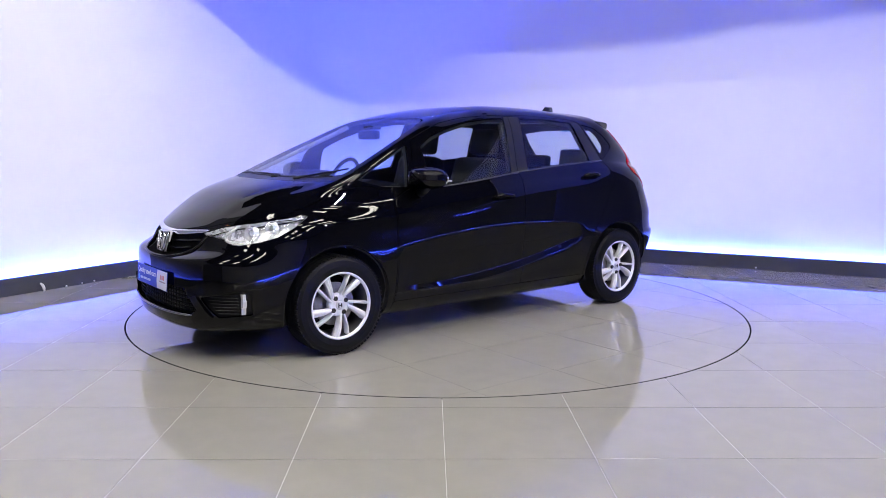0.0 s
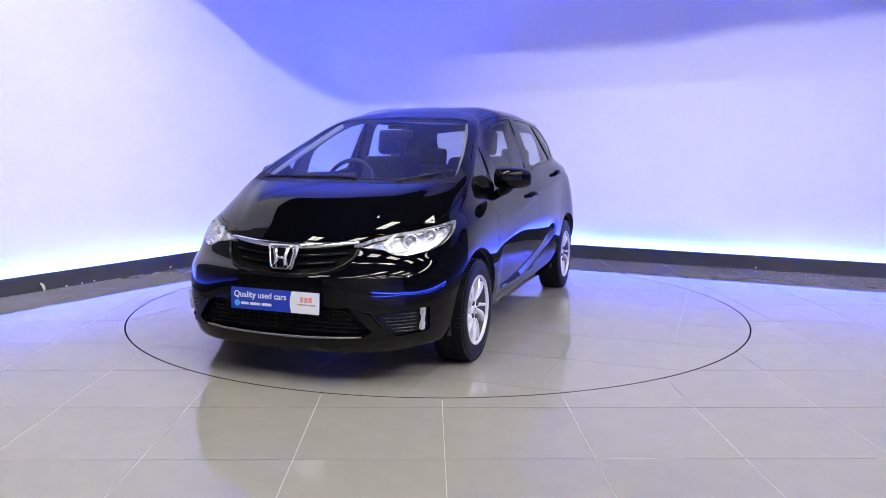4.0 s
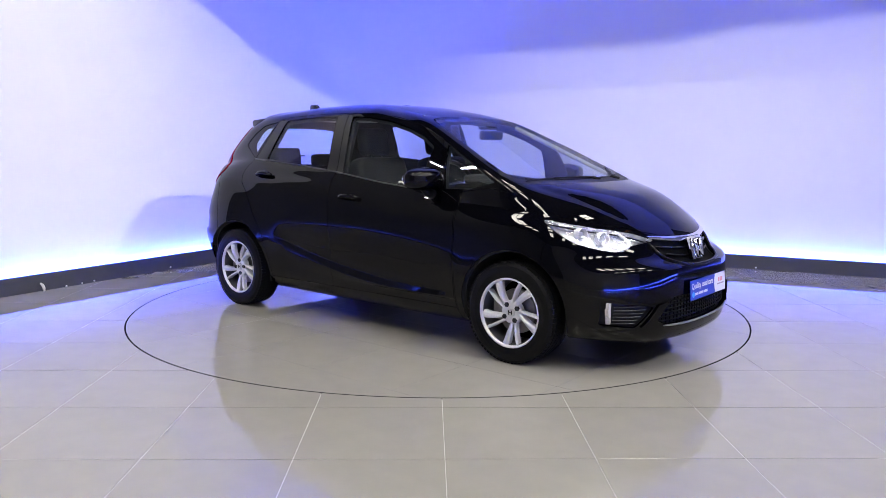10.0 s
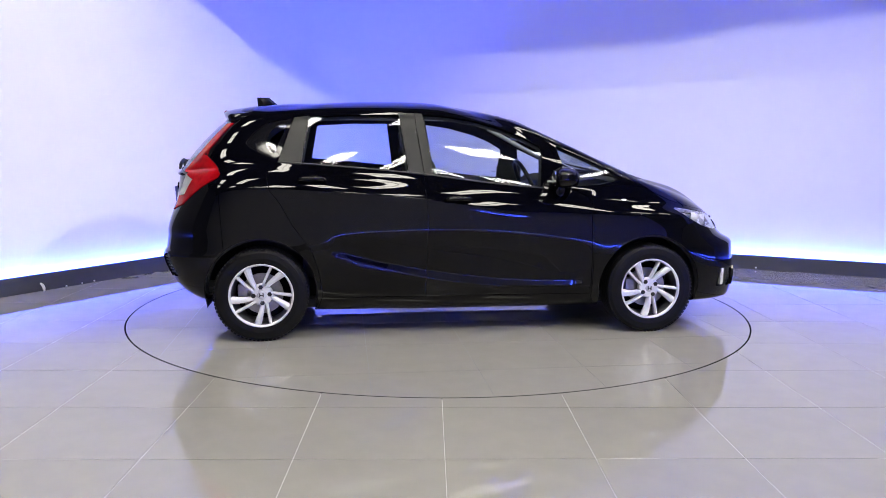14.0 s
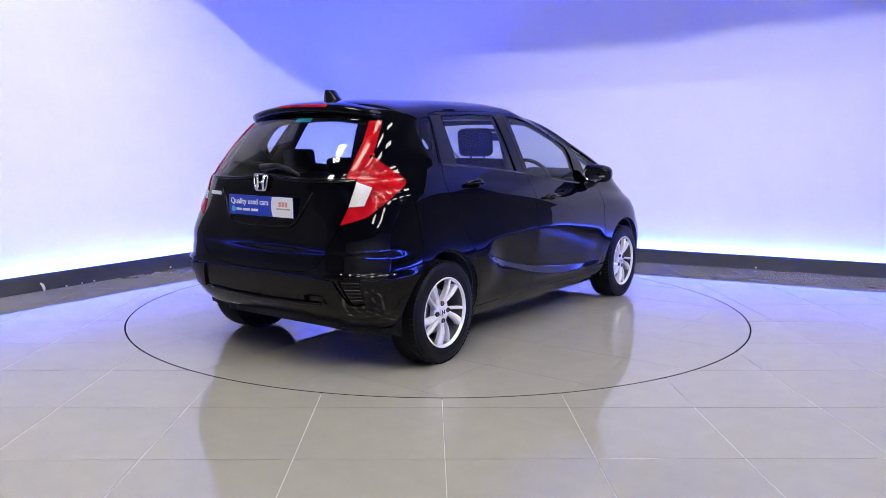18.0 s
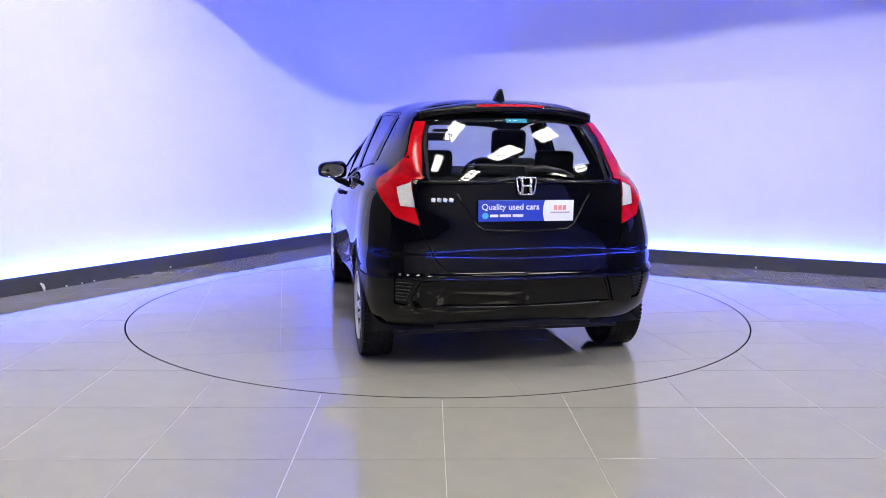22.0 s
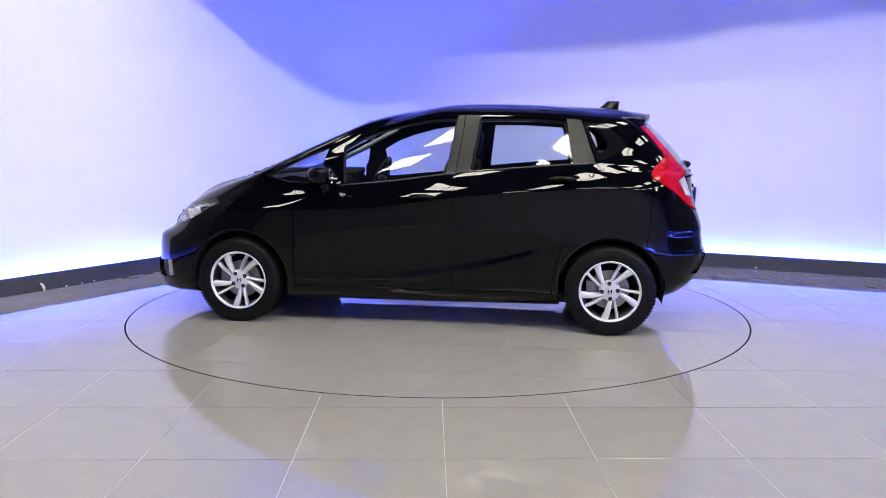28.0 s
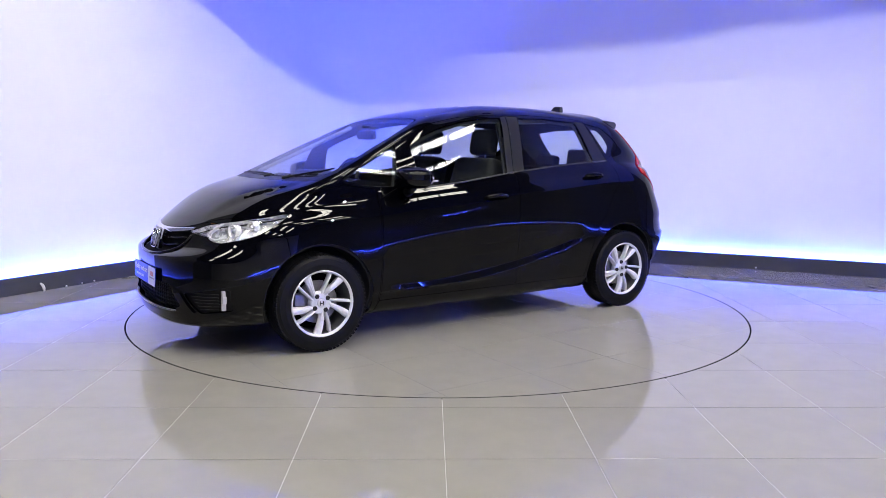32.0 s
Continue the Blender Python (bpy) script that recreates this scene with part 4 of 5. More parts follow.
def build_panels():
    k = SKIN
    k.make("body", ["body"], PAINT, CAR)
    k.make("bonnet", ["bonnet"], PAINT, CAR)
    k.make("windscreen", ["screen"], GLASS, CAR, depth=0.0, inset=0.0, label="clear windscreen glass", sheet=0)
    k.make("cowl", ["cowl"], TRIM, CAR, label="matt black plastic cowl")
    bumper = k.make("front_bumper", ["front_bumper"], PAINT, CAR)
    gate = k.make("tailgate", ["tailgate"], PAINT, CAR)
    k.make("rear_window", ["rear_glass"], GLASS, gate, depth=0.0, inset=-0.004, sheet=0)
    back = k.make("rear_bumper", ["rear_bumper"], PAINT, CAR)
    k.make("lower_panel", ["rear_panel"], PAINT, back, label="gloss black lower panel", lift=-0.004, inset=0.0008)
    for s in BOTH:
        side = side_name(s)
        k.make("front_fender", ["fender"], PAINT, CAR, side)
        k.make("sill", ["sill"], PAINT, CAR, side)
        door = k.make("front_door", ["front_door"], PAINT, CAR, side)
        k.make("door_window", ["front_glass"], GLASS, door, side, depth=0.0, inset=-0.004, lift=-0.006, sheet=1)
        k.make("pillar_trim", ["pillar_front"], PILLAR, door, side, label="satin black pillar trim")
        handle(door, s, 0.060, -0.115, 0.878)
        belt_strip(door, s, [(0.545, 0.956), (0.36, 0.972), (0.18, 0.990), (0.0, 1.013), (-0.17, 1.036), (-0.235, 1.044)])
        mirror(door, s)
        door = k.make("rear_door", ["rear_door"], PAINT, CAR, side)
        k.make("door_window", ["rear_glass_side"], GLASS, door, side, depth=0.0, inset=-0.004, lift=-0.006, sheet=1)
        k.make("pillar_trim", ["pillar_rear"], PILLAR, door, side, label="satin black pillar trim")
        k.make("pillar_trim", ["pillar_c"], PILLAR, door, side, label="satin black pillar trim")
        handle(door, s, -0.860, -1.030, 1.000)
        belt_strip(door, s, [(-0.24, 1.045), (-0.40, 1.060), (-0.62, 1.081), (-0.82, 1.096), (-1.0, 1.109), (-1.15, 1.117)])
        pane = k.make("quarter_window", ["quarter_glass"], GLOSS, CAR, side, depth=0.0, inset=-0.003, lift=-0.004, label="quarter window with a broad black border")
        k.make("clear_pane", ["quarter_clear"], GLASS, pane, side, depth=0.0, inset=-0.002, lift=-0.004)
        k.make("vent_window", ["vent_glass"], GLASS, CAR, side, depth=0.0, inset=-0.004, lift=-0.005, sheet=1)
        lamp = k.make("headlight", ["headlight"], LENS, CAR, side, label="clear headlight with chrome reflectors", depth=0.0, inset=0.001)
        headlight_inside(lamp, s)
        tail = k.make("tail_light", ["tail_light"], REDLENS, CAR, side, label="glossy red tail light", depth=0.012, lift=0.006)
        k.make("clear_section", ["tail_white"], WHITELENS, tail, side, label="clear reversing lamp section", depth=0.008, lift=0.007)
        k.make("fog_recess", ["fog_recess"], TRIM, bumper, side, lift=-0.028, depth=0.03, inset=-0.004)
        k.make("vent", ["rear_vent"], TRIM, back, side, lift=-0.012, depth=0.0)
        k.make("fin", ["rear_fin"], PAINT, back, side, lift=0.010, depth=0.02)
        k.make("fin", ["fin"], PAINT, bumper, side, lift=0.012, depth=0.025)
        fog_strip(bumper, s)
    k.make("intake", ["lower_intake"], TRIM, bumper, lift=-0.04, depth=0.0, inset=-0.012)
    k.make("grille", ["grille"], NET, CAR, lift=-0.022, depth=0.0, inset=-0.01, label="gloss black grille with chrome bar")
    # dark inner shell behind the shut lines, with the cabin lining
    k.make("lining", ["body", "fender", "front_door", "rear_door", "pillar_front", "pillar_rear", "pillar_c", "tailgate", "sill", "cowl", "tail_light", "tail_white"], LINING, CAR, lift=-0.030, depth=0.0, inset=-0.012)
    k.make("inner_shell", ["rear_bumper"], TRIM, CAR, lift=-0.034, depth=0.0, inset=-0.01)
    k.make("inner_shell", ["front_bumper", "bonnet"], TRIM, CAR, lift=-0.034, depth=0.0, inset=-0.01)


PILLAR = mat("satin_pillar_film", (0.007, 0.007, 0.007), 0.32, Specular_IOR_Level=0.30)
BELT = mat("satin_belt_trim", (0.035, 0.035, 0.036), 0.4)
NET = mat("black_grille_net", (0.003, 0.003, 0.003), 0.7, Specular_IOR_Level=0.1)
LINING = grain(mat("dark_cabin_lining", (0.018, 0.018, 0.019), 0.9), 90, 0.2)


def on_skin(x, z, s, out=0.0):
    p = SKIN.surface(SIDE, x, z, (0, 1, 0))
    n = SKIN.normal(p)
    q = p + n * out
    return Vector((q.x, q.y * s, q.z))


def belt_strip(door, s, line):
    """Thin satin strip under a side window."""
    b = bmesh.new()
    tube(b, [on_skin(x, z, s, 0.001) for x, z in line], 0.005, 8)
    part("belt_strip", b, BELT, door, "satin black strip under the window", smooth=True)


def handle(door, s, x0, x1, z):
    cup = bmesh.new()
    xm = (x0 + x1) / 2
    c = on_skin(xm, z - 0.004, s, -0.006)
    lathe(cup, [(0.001, -0.012), (0.03, -0.008), (0.047, 0.002), (0.052, 0.009)], 24, Matrix.Translation(c) @ Matrix.Diagonal((1.15, s, 0.62, 1)))
    part("handle_cup", cup, PAINT, door, smooth=True)
    bar = bmesh.new()
    pts = []
    for k in range(9):
        t = k / 8
        lift = 0.010 + 0.026 * math.sin(math.pi * t) ** 0.5
        pts.append(on_skin(x0 + (x1 - x0) * t, z + 0.004 * math.sin(math.pi * t), s, lift))
    tube(bar, pts, [0.010] + [0.0155] * 7 + [0.010], 10)
    part("handle", bar, PAINT, door, smooth=True)


def mirror(door, s):
    """Door mirror: a rounded shell on a short foot."""
    shell = bmesh.new()
    bmesh.ops.create_uvsphere(shell, u_segments=28, v_segments=16, radius=1.0)
    for v in shell.verts:
        x, y, z = v.co
        # blunt at the rear, drawn out to a point at the front, flat underneath
        x = x * (0.105 if x > 0 else 0.055)
        y = math.copysign(abs(y) ** 0.6, y) * 0.118
        z = math.copysign(abs(z) ** 0.6, z) * (0.074 if z > 0 else 0.062)
        x += -0.10 * (y / 0.115) * 0.22
        z *= 1 - 0.12 * (y / 0.115)
        v.co = (x, y, z)
    bmesh.ops.transform(shell, matrix=Matrix.Translation((0.64, s * 0.862, 1.02)) @ Matrix.Diagonal((1, s, 1, 1)), verts=shell.verts)
    part("mirror_shell", shell, PAINT, door, smooth=True)
    foot = bmesh.new()
    tube(foot, [on_skin(0.65, 0.93, s, -0.01), Vector((0.645, s * 0.82, 0.945)), Vector((0.64, s * 0.855, 0.975))], [0.030, 0.024, 0.022], 14)
    bmesh.ops.scale(foot, vec=(0.9, 1, 1), verts=foot.verts, space=Matrix.Translation((-0.64, 0, 0)))
    part("mirror_foot", foot, TRIM, door, smooth=True)
    pane = bmesh.new()
    lathe(pane, [(0.0001, 0.0), (0.082, 0.0), (0.086, 0.006)], 28, Matrix.Translation((0.584, s * 0.866, 1.023)) @ pose(0, 0, 0, 0, 0, 90 + s * 8) @ Matrix.Diagonal((1.1, 1, 0.62, 1)))
    part("mirror_glass", pane, CHROME, door, "silvered mirror glass")
    blink = bmesh.new()
    tube(blink, [Vector((0.700 - 0.02 * k * k, s * (0.83 + 0.035 * k), 1.007)) for k in range(4)], 0.006, 8)
    part("indicator", blink, WHITELENS, door)


def front_at(y, z, s, back=0.0):
    p = SKIN.surface(ENDS, abs(y), z, (1, 0, 0))
    return Vector((p.x - back, y if s == 0 else abs(y) * s, z))


def headlight_inside(lamp, s):
    """Housing, projector bowl, chrome bezel and amber indicator behind the lens."""
    SKIN_DEPTH = 0.055
    ob = SKIN.make("housing", ["headlight"], REFLECTOR, lamp, side_name(s), lift=-SKIN_DEPTH, depth=-SKIN_DEPTH, inset=0.002)
    for y, z, r, m in ((0.595, 0.728, 0.036, REFLECTOR), (0.675, 0.755, 0.030, REFLECTOR)):
        c = front_at(y, z, s, 0.045)
        n = Vector((0.93, 0.32 * s, 0.0)).normalized()
        turn = n.to_track_quat("Y", "Z").to_matrix().to_4x4()
        b = bmesh.new()
        lathe(b, [(0.008, -0.03), (r * 0.55, -0.022), (r * 0.85, -0.006), (r, 0.012), (r * 1.08, 0.012), (r * 1.08, -0.03)], 28, Matrix.Translation(c) @ turn)
        part("reflector", b, m, lamp, "chrome reflector bowl", smooth=True)
        b = bmesh.new()
        bmesh.ops.create_uvsphere(b, u_segments=16, v_segments=10, radius=r * 0.45, matrix=Matrix.Translation(c - n * 0.008))
        part("bulb_lens", b, LENSBALL, lamp, smooth=True)
    b = bmesh.new()
    tube(b, [front_at(0.42, 0.742, s, 0.026), front_at(0.46, 0.757, s, 0.028), front_at(0.505, 0.772, s, 0.030)], [0.010, 0.017, 0.012], 10)
    part("indicator", b, AMBER, lamp, "amber indicator", smooth=True)
    # a bright rib along the top and a chevron between the indicator and the main lamp
    b = bmesh.new()
    tube(b, [front_at(y, z, s, 0.022) for y, z in ((0.73, 0.800), (0.66, 0.788), (0.58, 0.776), (0.48, 0.762), (0.40, 0.738))], 0.006, 8)
    part("bezel", b, CHROME, lamp)
    b = bmesh.new()
    tube(b, [front_at(y, z, s, 0.012) for y, z in ((0.535, 0.768), (0.512, 0.735), (0.500, 0.708), (0.520, 0.682), (0.560, 0.676), (0.62, 0.690))], [0.005, 0.010, 0.011, 0.010, 0.008, 0.004], 8)
    part("divider", b, SILVER, lamp)


REFLECTOR = grain(mat("lamp_reflector", (0.86, 0.86, 0.87), 0.26, 0.45), 30, 0.2, 0.08, 0.008)
LENSBALL = mat("bulb_glass", (0.9, 0.92, 0.95), 0.05, Coat_Weight=1.0, Transmission_Weight=0.5)


def fog_strip(bumper, s):
    """Upright day lamp in the bumper corner, and the slats of the recess beside it."""
    b = bmesh.new()
    pts = [(0.712, 0.404), (0.712, 0.37), (0.708, 0.33), (0.702, 0.292)]
    for (y0, z0), (y1, z1) in zip(pts, pts[1:]):
        p, q = front_at(y0, z0, s, 0.006), front_at(y1, z1, s, 0.006)
        add_box(b, (-0.012, -0.013, 0), (0.008, 0.013, (p - q).length + 0.002), 0.003, 2, Matrix.Translation(q) @ (p - q).to_track_quat("Z", "X").to_matrix().to_4x4())
    part("day_lamp", b, WHITELENS, bumper, "clear upright day lamp")
    for r in range(6):
        z = 0.290 + 0.018 * r
        b = bmesh.new()
        tube(b, [front_at(y, z, s, 0.020) for y in np.linspace(0.600 - 0.012 * r, 0.685, 5)], 0.0035, 6)
        part("recess_slat", b, TRIM, bumper)


def badge(name, parent, centre, facing, scale=1.0):
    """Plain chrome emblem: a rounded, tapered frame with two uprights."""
    b = bmesh.new()
    turn = Vector(facing).to_track_quat("Z", "Y").to_matrix().to_4x4()
    m = Matrix.Translation(centre) @ turn @ Matrix.Scale(scale, 4)
    shape = fillet([(-0.066, 0.05), (0.066, 0.05), (0.048, -0.052), (-0.048, -0.052)], 0.022, 5)
    outer = [Vector((p.x, p.y, 0)) for p in shape]
    loop = outer + outer[:1]
    tube(b, [m @ p for p in loop], 0.0062 * scale, 8)
    for k in (-1, 1):
        tube(b, [m @ Vector((k * 0.034, 0.046, 0.0)), m @ Vector((k * 0.023, 0.0, 0.003)), m @ Vector((k * 0.030, -0.048, 0.0))], [0.013 * scale, 0.010 * scale, 0.011 * scale], 10)
    tube(b, [m @ Vector((-0.026, 0.0, 0.002)), m @ Vector((0.026, 0.0, 0.002))], 0.008 * scale, 8)
    part(name, b, CHROME, parent, "chrome emblem", smooth=True)


def flat_text(words, size, material, parent, m, name="lettering"):
    cu = bpy.data.curves.new(name, "FONT")
    cu.body, cu.size, cu.align_x, cu.align_y = words, size, "LEFT", "CENTER"
    cu.extrude, cu.offset = 0.0004, size * 0.018
    tmp = new("lettering_curve", cu)
    me = bpy.data.meshes.new_from_object(tmp.evaluated_get(bpy.context.evaluated_depsgraph_get()))
    bpy.data.objects.remove(tmp)
    me.materials.clear()
    me.materials.append(material)
    ob = new(name, me)
    ob.parent = parent
    ob.matrix_local = m
    return ob


def number_plate(m):
    """Show plate: blue with white lettering, a white end with red and grey bars."""
    plate = part("number_plate", box((-0.26, -0.0555, 0), (0.26, 0.0555, 0.004), 0.0015, 1), BLUE, CAR, "blue and white show plate")
    plate.matrix_local = m
    rounded = [(0.10 - 0.010 * math.sin(math.pi * k / 12), 0.0545 - 0.109 * k / 12) for k in range(13)] + [(0.259, -0.0545), (0.259, 0.0545)]
    part("white_end", prism([(x, y) for x, y in rounded], 0.0041, 0.0046), WHITE, plate)
    flat_text("Quality used cars", 0.0445, WHITE, plate, pose(-0.243, 0.020, 0.0046))
    b = bmesh.new()
    lathe(b, [(0.0001, 0.0), (0.017, 0.0)], 20, pose(-0.222, -0.025, 0.0046, 90))
    part("roundel", b, SKYINK, plate)
    b = bmesh.new()
    x = -0.198
    for w in (0.045, 0.062, 0.058):
        add_box(b, (x, -0.032, 0.0042), (x + w, -0.018, 0.0047))
        x += w + 0.008
    part("name_bars", b, WHITE, plate)
    b = bmesh.new()
    for k in range(3):
        add_box(b, (0.150 + k * 0.024, 0.002, 0.0047), (0.169 + k * 0.024, 0.028, 0.0051), 0.0)
    part("mark_bars", b, REDINK, plate)
    part("small_bar", box((0.132, -0.014, 0.0047), (0.238, -0.006, 0.0050)), GREYINK, plate)
    return plate


def wheel(x, s):
    hub = part("wheel", wheel_rim(), ALLOY, CAR, "silver swept twin-spoke alloy wheel with a black tyre", smooth=False)
    hub.matrix_local = pose(x, s * 0.742, 0.2925, 0, 0, 0 if s > 0 else 180)
    spokes(hub)
    b = bmesh.new()
    prof = [(0.190, -0.088), (0.200, -0.094), (0.235, -0.097), (0.268, -0.092), (0.284, -0.083), (0.2905, -0.072), (0.292, -0.045), (0.2925, 0.0), (0.292, 0.045), (0.2905, 0.072), (0.284, 0.083), (0.268, 0.092), (0.235, 0.097), (0.206, 0.094), (0.196, 0.088), (0.190, 0.075)]
    lathe(b, prof, 72)
    # tread blocks on the shoulders and round grooves
    for k in range(72):
        a = 2 * math.pi * k / 72
        for y in (-0.070, 0.070):
            add_box(b, (-0.0085, y - 0.016, 0.284), (0.0085, y + 0.016, 0.2935), 0.0, turn=pose(0, 0, 0, 0, math.degrees(a), 0))
    for y in (-0.036, 0.0, 0.036):
        lathe(b, [(0.2900, y - 0.014), (0.2938, y - 0.0125), (0.2938, y + 0.0125), (0.2900, y + 0.014)], 72)
    part("tyre", b, RUBBER, hub, smooth=False)
    b = bmesh.new()
    lathe(b, [(0.186, 0.078), (0.189, 0.088), (0.197, 0.095), (0.201, 0.092), (0.198, 0.080)], 64)
    part("rim_lip", b, ALLOY, hub, smooth=True)
    # shade behind the spokes is put into the barrel's darker colour
    b = bmesh.new()
    lathe(b, [(0.187, 0.080), (0.180, 0.045), (0.176, -0.08), (0.192, -0.088)], 64)
    part("barrel", b, SHADED_BARREL, hub, smooth=True)
    b = bmesh.new()
    lathe(b, [(0.05, 0.012), (0.128, 0.012), (0.130, 0.0), (0.128, -0.012), (0.05, -0.012)], 40)
    part("brake_disc", b, STEEL, hub)
    b = bmesh.new()
    lathe(b, [(0.0001, -0.085), (0.19, -0.085)], 32)
    part("back_plate", b, RING, hub)
    b = bmesh.new()
    lathe(b, [(0.0001, 0.075), (0.022, 0.075), (0.027, 0.070), (0.027, 0.05)], 24)
    part("centre_cap", b, CAPGREY, hub, smooth=True)
    b = bmesh.new()
    for k in (-1, 1):
        add_box(b, (k * 0.010 - 0.0032, 0.075, -0.013), (k * 0.010 + 0.0032, 0.0765, 0.013))
    add_box(b, (-0.008, 0.075, -0.0028), (0.008, 0.0763, 0.0028))
    part("cap_mark", b, NUT, hub)
    for k in range(4):
        a = radians(45 + 90 * k + (12 if x > 0 else 40))
        b = bmesh.new()
        lathe(b, [(0.0001, 0.0735), (0.007, 0.0750), (0.0125, 0.0765), (0.0150, 0.073), (0.0150, 0.04)], 6, Matrix.Translation((0.05 * math.cos(a), 0, 0.05 * math.sin(a))))
        part("wheel_nut", b, NUT, hub)
    b = box((0.085, -0.03, -0.06), (0.15, 0.03, 0.06), 0.01)
    part("caliper", b, STEEL, hub)
    return hub


CAPGREY = mat("silver_cap", (0.62, 0.62, 0.63), 0.32, 0.3)
NUT = mat("dark_nut", (0.05, 0.05, 0.05), 0.35, 0.8)


def wheel_rim():
    b = bmesh.new()
    lathe(b, [(0.027, 0.066), (0.030, 0.069), (0.060, 0.066), (0.068, 0.058), (0.070, 0.030)], 40)
    return b


def spoke_mesh(swing, inner, outer, bulge):
    """One blade that leaves the hub at angle 0 and reaches the rim at swing degrees, wider towards the rim."""
    b = bmesh.new()
    rows = []
    p0 = Vector((-0.046, 0, 0))
    p1 = Vector((-0.192 * math.cos(radians(swing)), 0, 0.192 * math.sin(radians(swing))))
    along = (p1 - p0).normalized()
    side = Vector((along.z, 0, -along.x))
    for t in (0.0, 0.15, 0.35, 0.55, 0.75, 0.9, 1.0):
        wide = inner + (outer - inner) * t ** 1.2
        y = 0.064 + 0.012 * math.sin(math.pi * min(t * 1.05, 1)) + 0.017 * t
        c = p0.lerp(p1, t) + side * (bulge * math.sin(math.pi * t))
        sec = [(-1.0, -0.036), (-1.0, -0.013), (-0.45, -0.001), (0.25, 0.001), (1.0, -0.007), (1.0, -0.036)]
        rows.append([b.verts.new(c + side * (wide * u) + Vector((0, y + d, 0))) for u, d in sec])
    for p, q in zip(rows, rows[1:]):
        for i in range(len(p) - 1):
            b.faces.new((p[i], p[i + 1], q[i + 1], q[i]))
    b.faces.new(rows[-1])
    bmesh.ops.recalc_face_normals(b, faces=b.faces)
    return b


SPOKES = []


def spokes(hub):
    """Five pairs, a broad blade and a slim one each, all sweeping the same way."""
    if not SPOKES:
        SPOKES.append(mesh_object("spoke", spoke_mesh(-20, 0.011, 0.0235, 0.004), ALLOY, hub))
        SPOKES.append(mesh_object("spoke", spoke_mesh(-18, 0.0072, 0.0098, 0.002), ALLOY, hub))
    for k in range(5):
        for j, at in ((0, 65.0), (1, 88.0)):
            if SPOKES[j].parent is hub and k == 0:
                ob = SPOKES[j]
            else:
                ob = new("spoke", SPOKES[j].data)
                ob.parent = hub
            ob.matrix_local = pose(0, 0, 0, 0, 72 * k + at, 0)


def build_underside():
    b = bmesh.new()
    add_box(b, (-1.58, -0.66, 0.175), (1.72, 0.66, 0.235), 0.02)
    add_box(b, (-1.70, -0.45, 0.22), (-1.45, 0.45, 0.30), 0.03)
    part("floor_pan", b, TRIM, CAR)
    for x in (1.265, -1.265):
        for s in BOTH:
            b = bmesh.new()
            rows = []
            for k in range(25):
                a = math.pi * (k / 24) * 1.16 - math.pi * 0.08
                rows.append([b.verts.new((x + r * math.cos(a), s * y, 0.300 + r * math.sin(a))) for r, y in ((0.3505, 0.835), (0.345, 0.79), (0.352, 0.70), (0.352, 0.56))])
            for p, q in zip(rows, rows[1:]):
                for i in range(3):
                    b.faces.new((p[i], p[i + 1], q[i + 1], q[i]))
            b.faces.new([r[3] for r in rows])
            for r in rows:
                r[0].co.y = s * (SKIN.surface(SIDE, min(max(r[0].co.x, -1.9), 1.9), max(r[0].co.z, 0.2), (0, 1, 0)).y - 0.004)
            part("wheel_arch_liner", b, ARCH, CAR, smooth=True)
    # axle beam and exhaust
    b = bmesh.new()
    tube(b, [(-1.28, -0.62, 0.24), (-1.22, 0, 0.22), (-1.28, 0.62, 0.24)], 0.04, 10)
    part("axle_beam", b, TRIM, CAR)
    b = box((-1.70, -0.62, 0.275), (-1.47, -0.30, 0.35), 0.05, 3)
    part("silencer", b, STEEL, CAR, smooth=True)


ARCH = grain(mat("arch_felt", (0.008, 0.008, 0.008), 0.95), 60, 0.3)


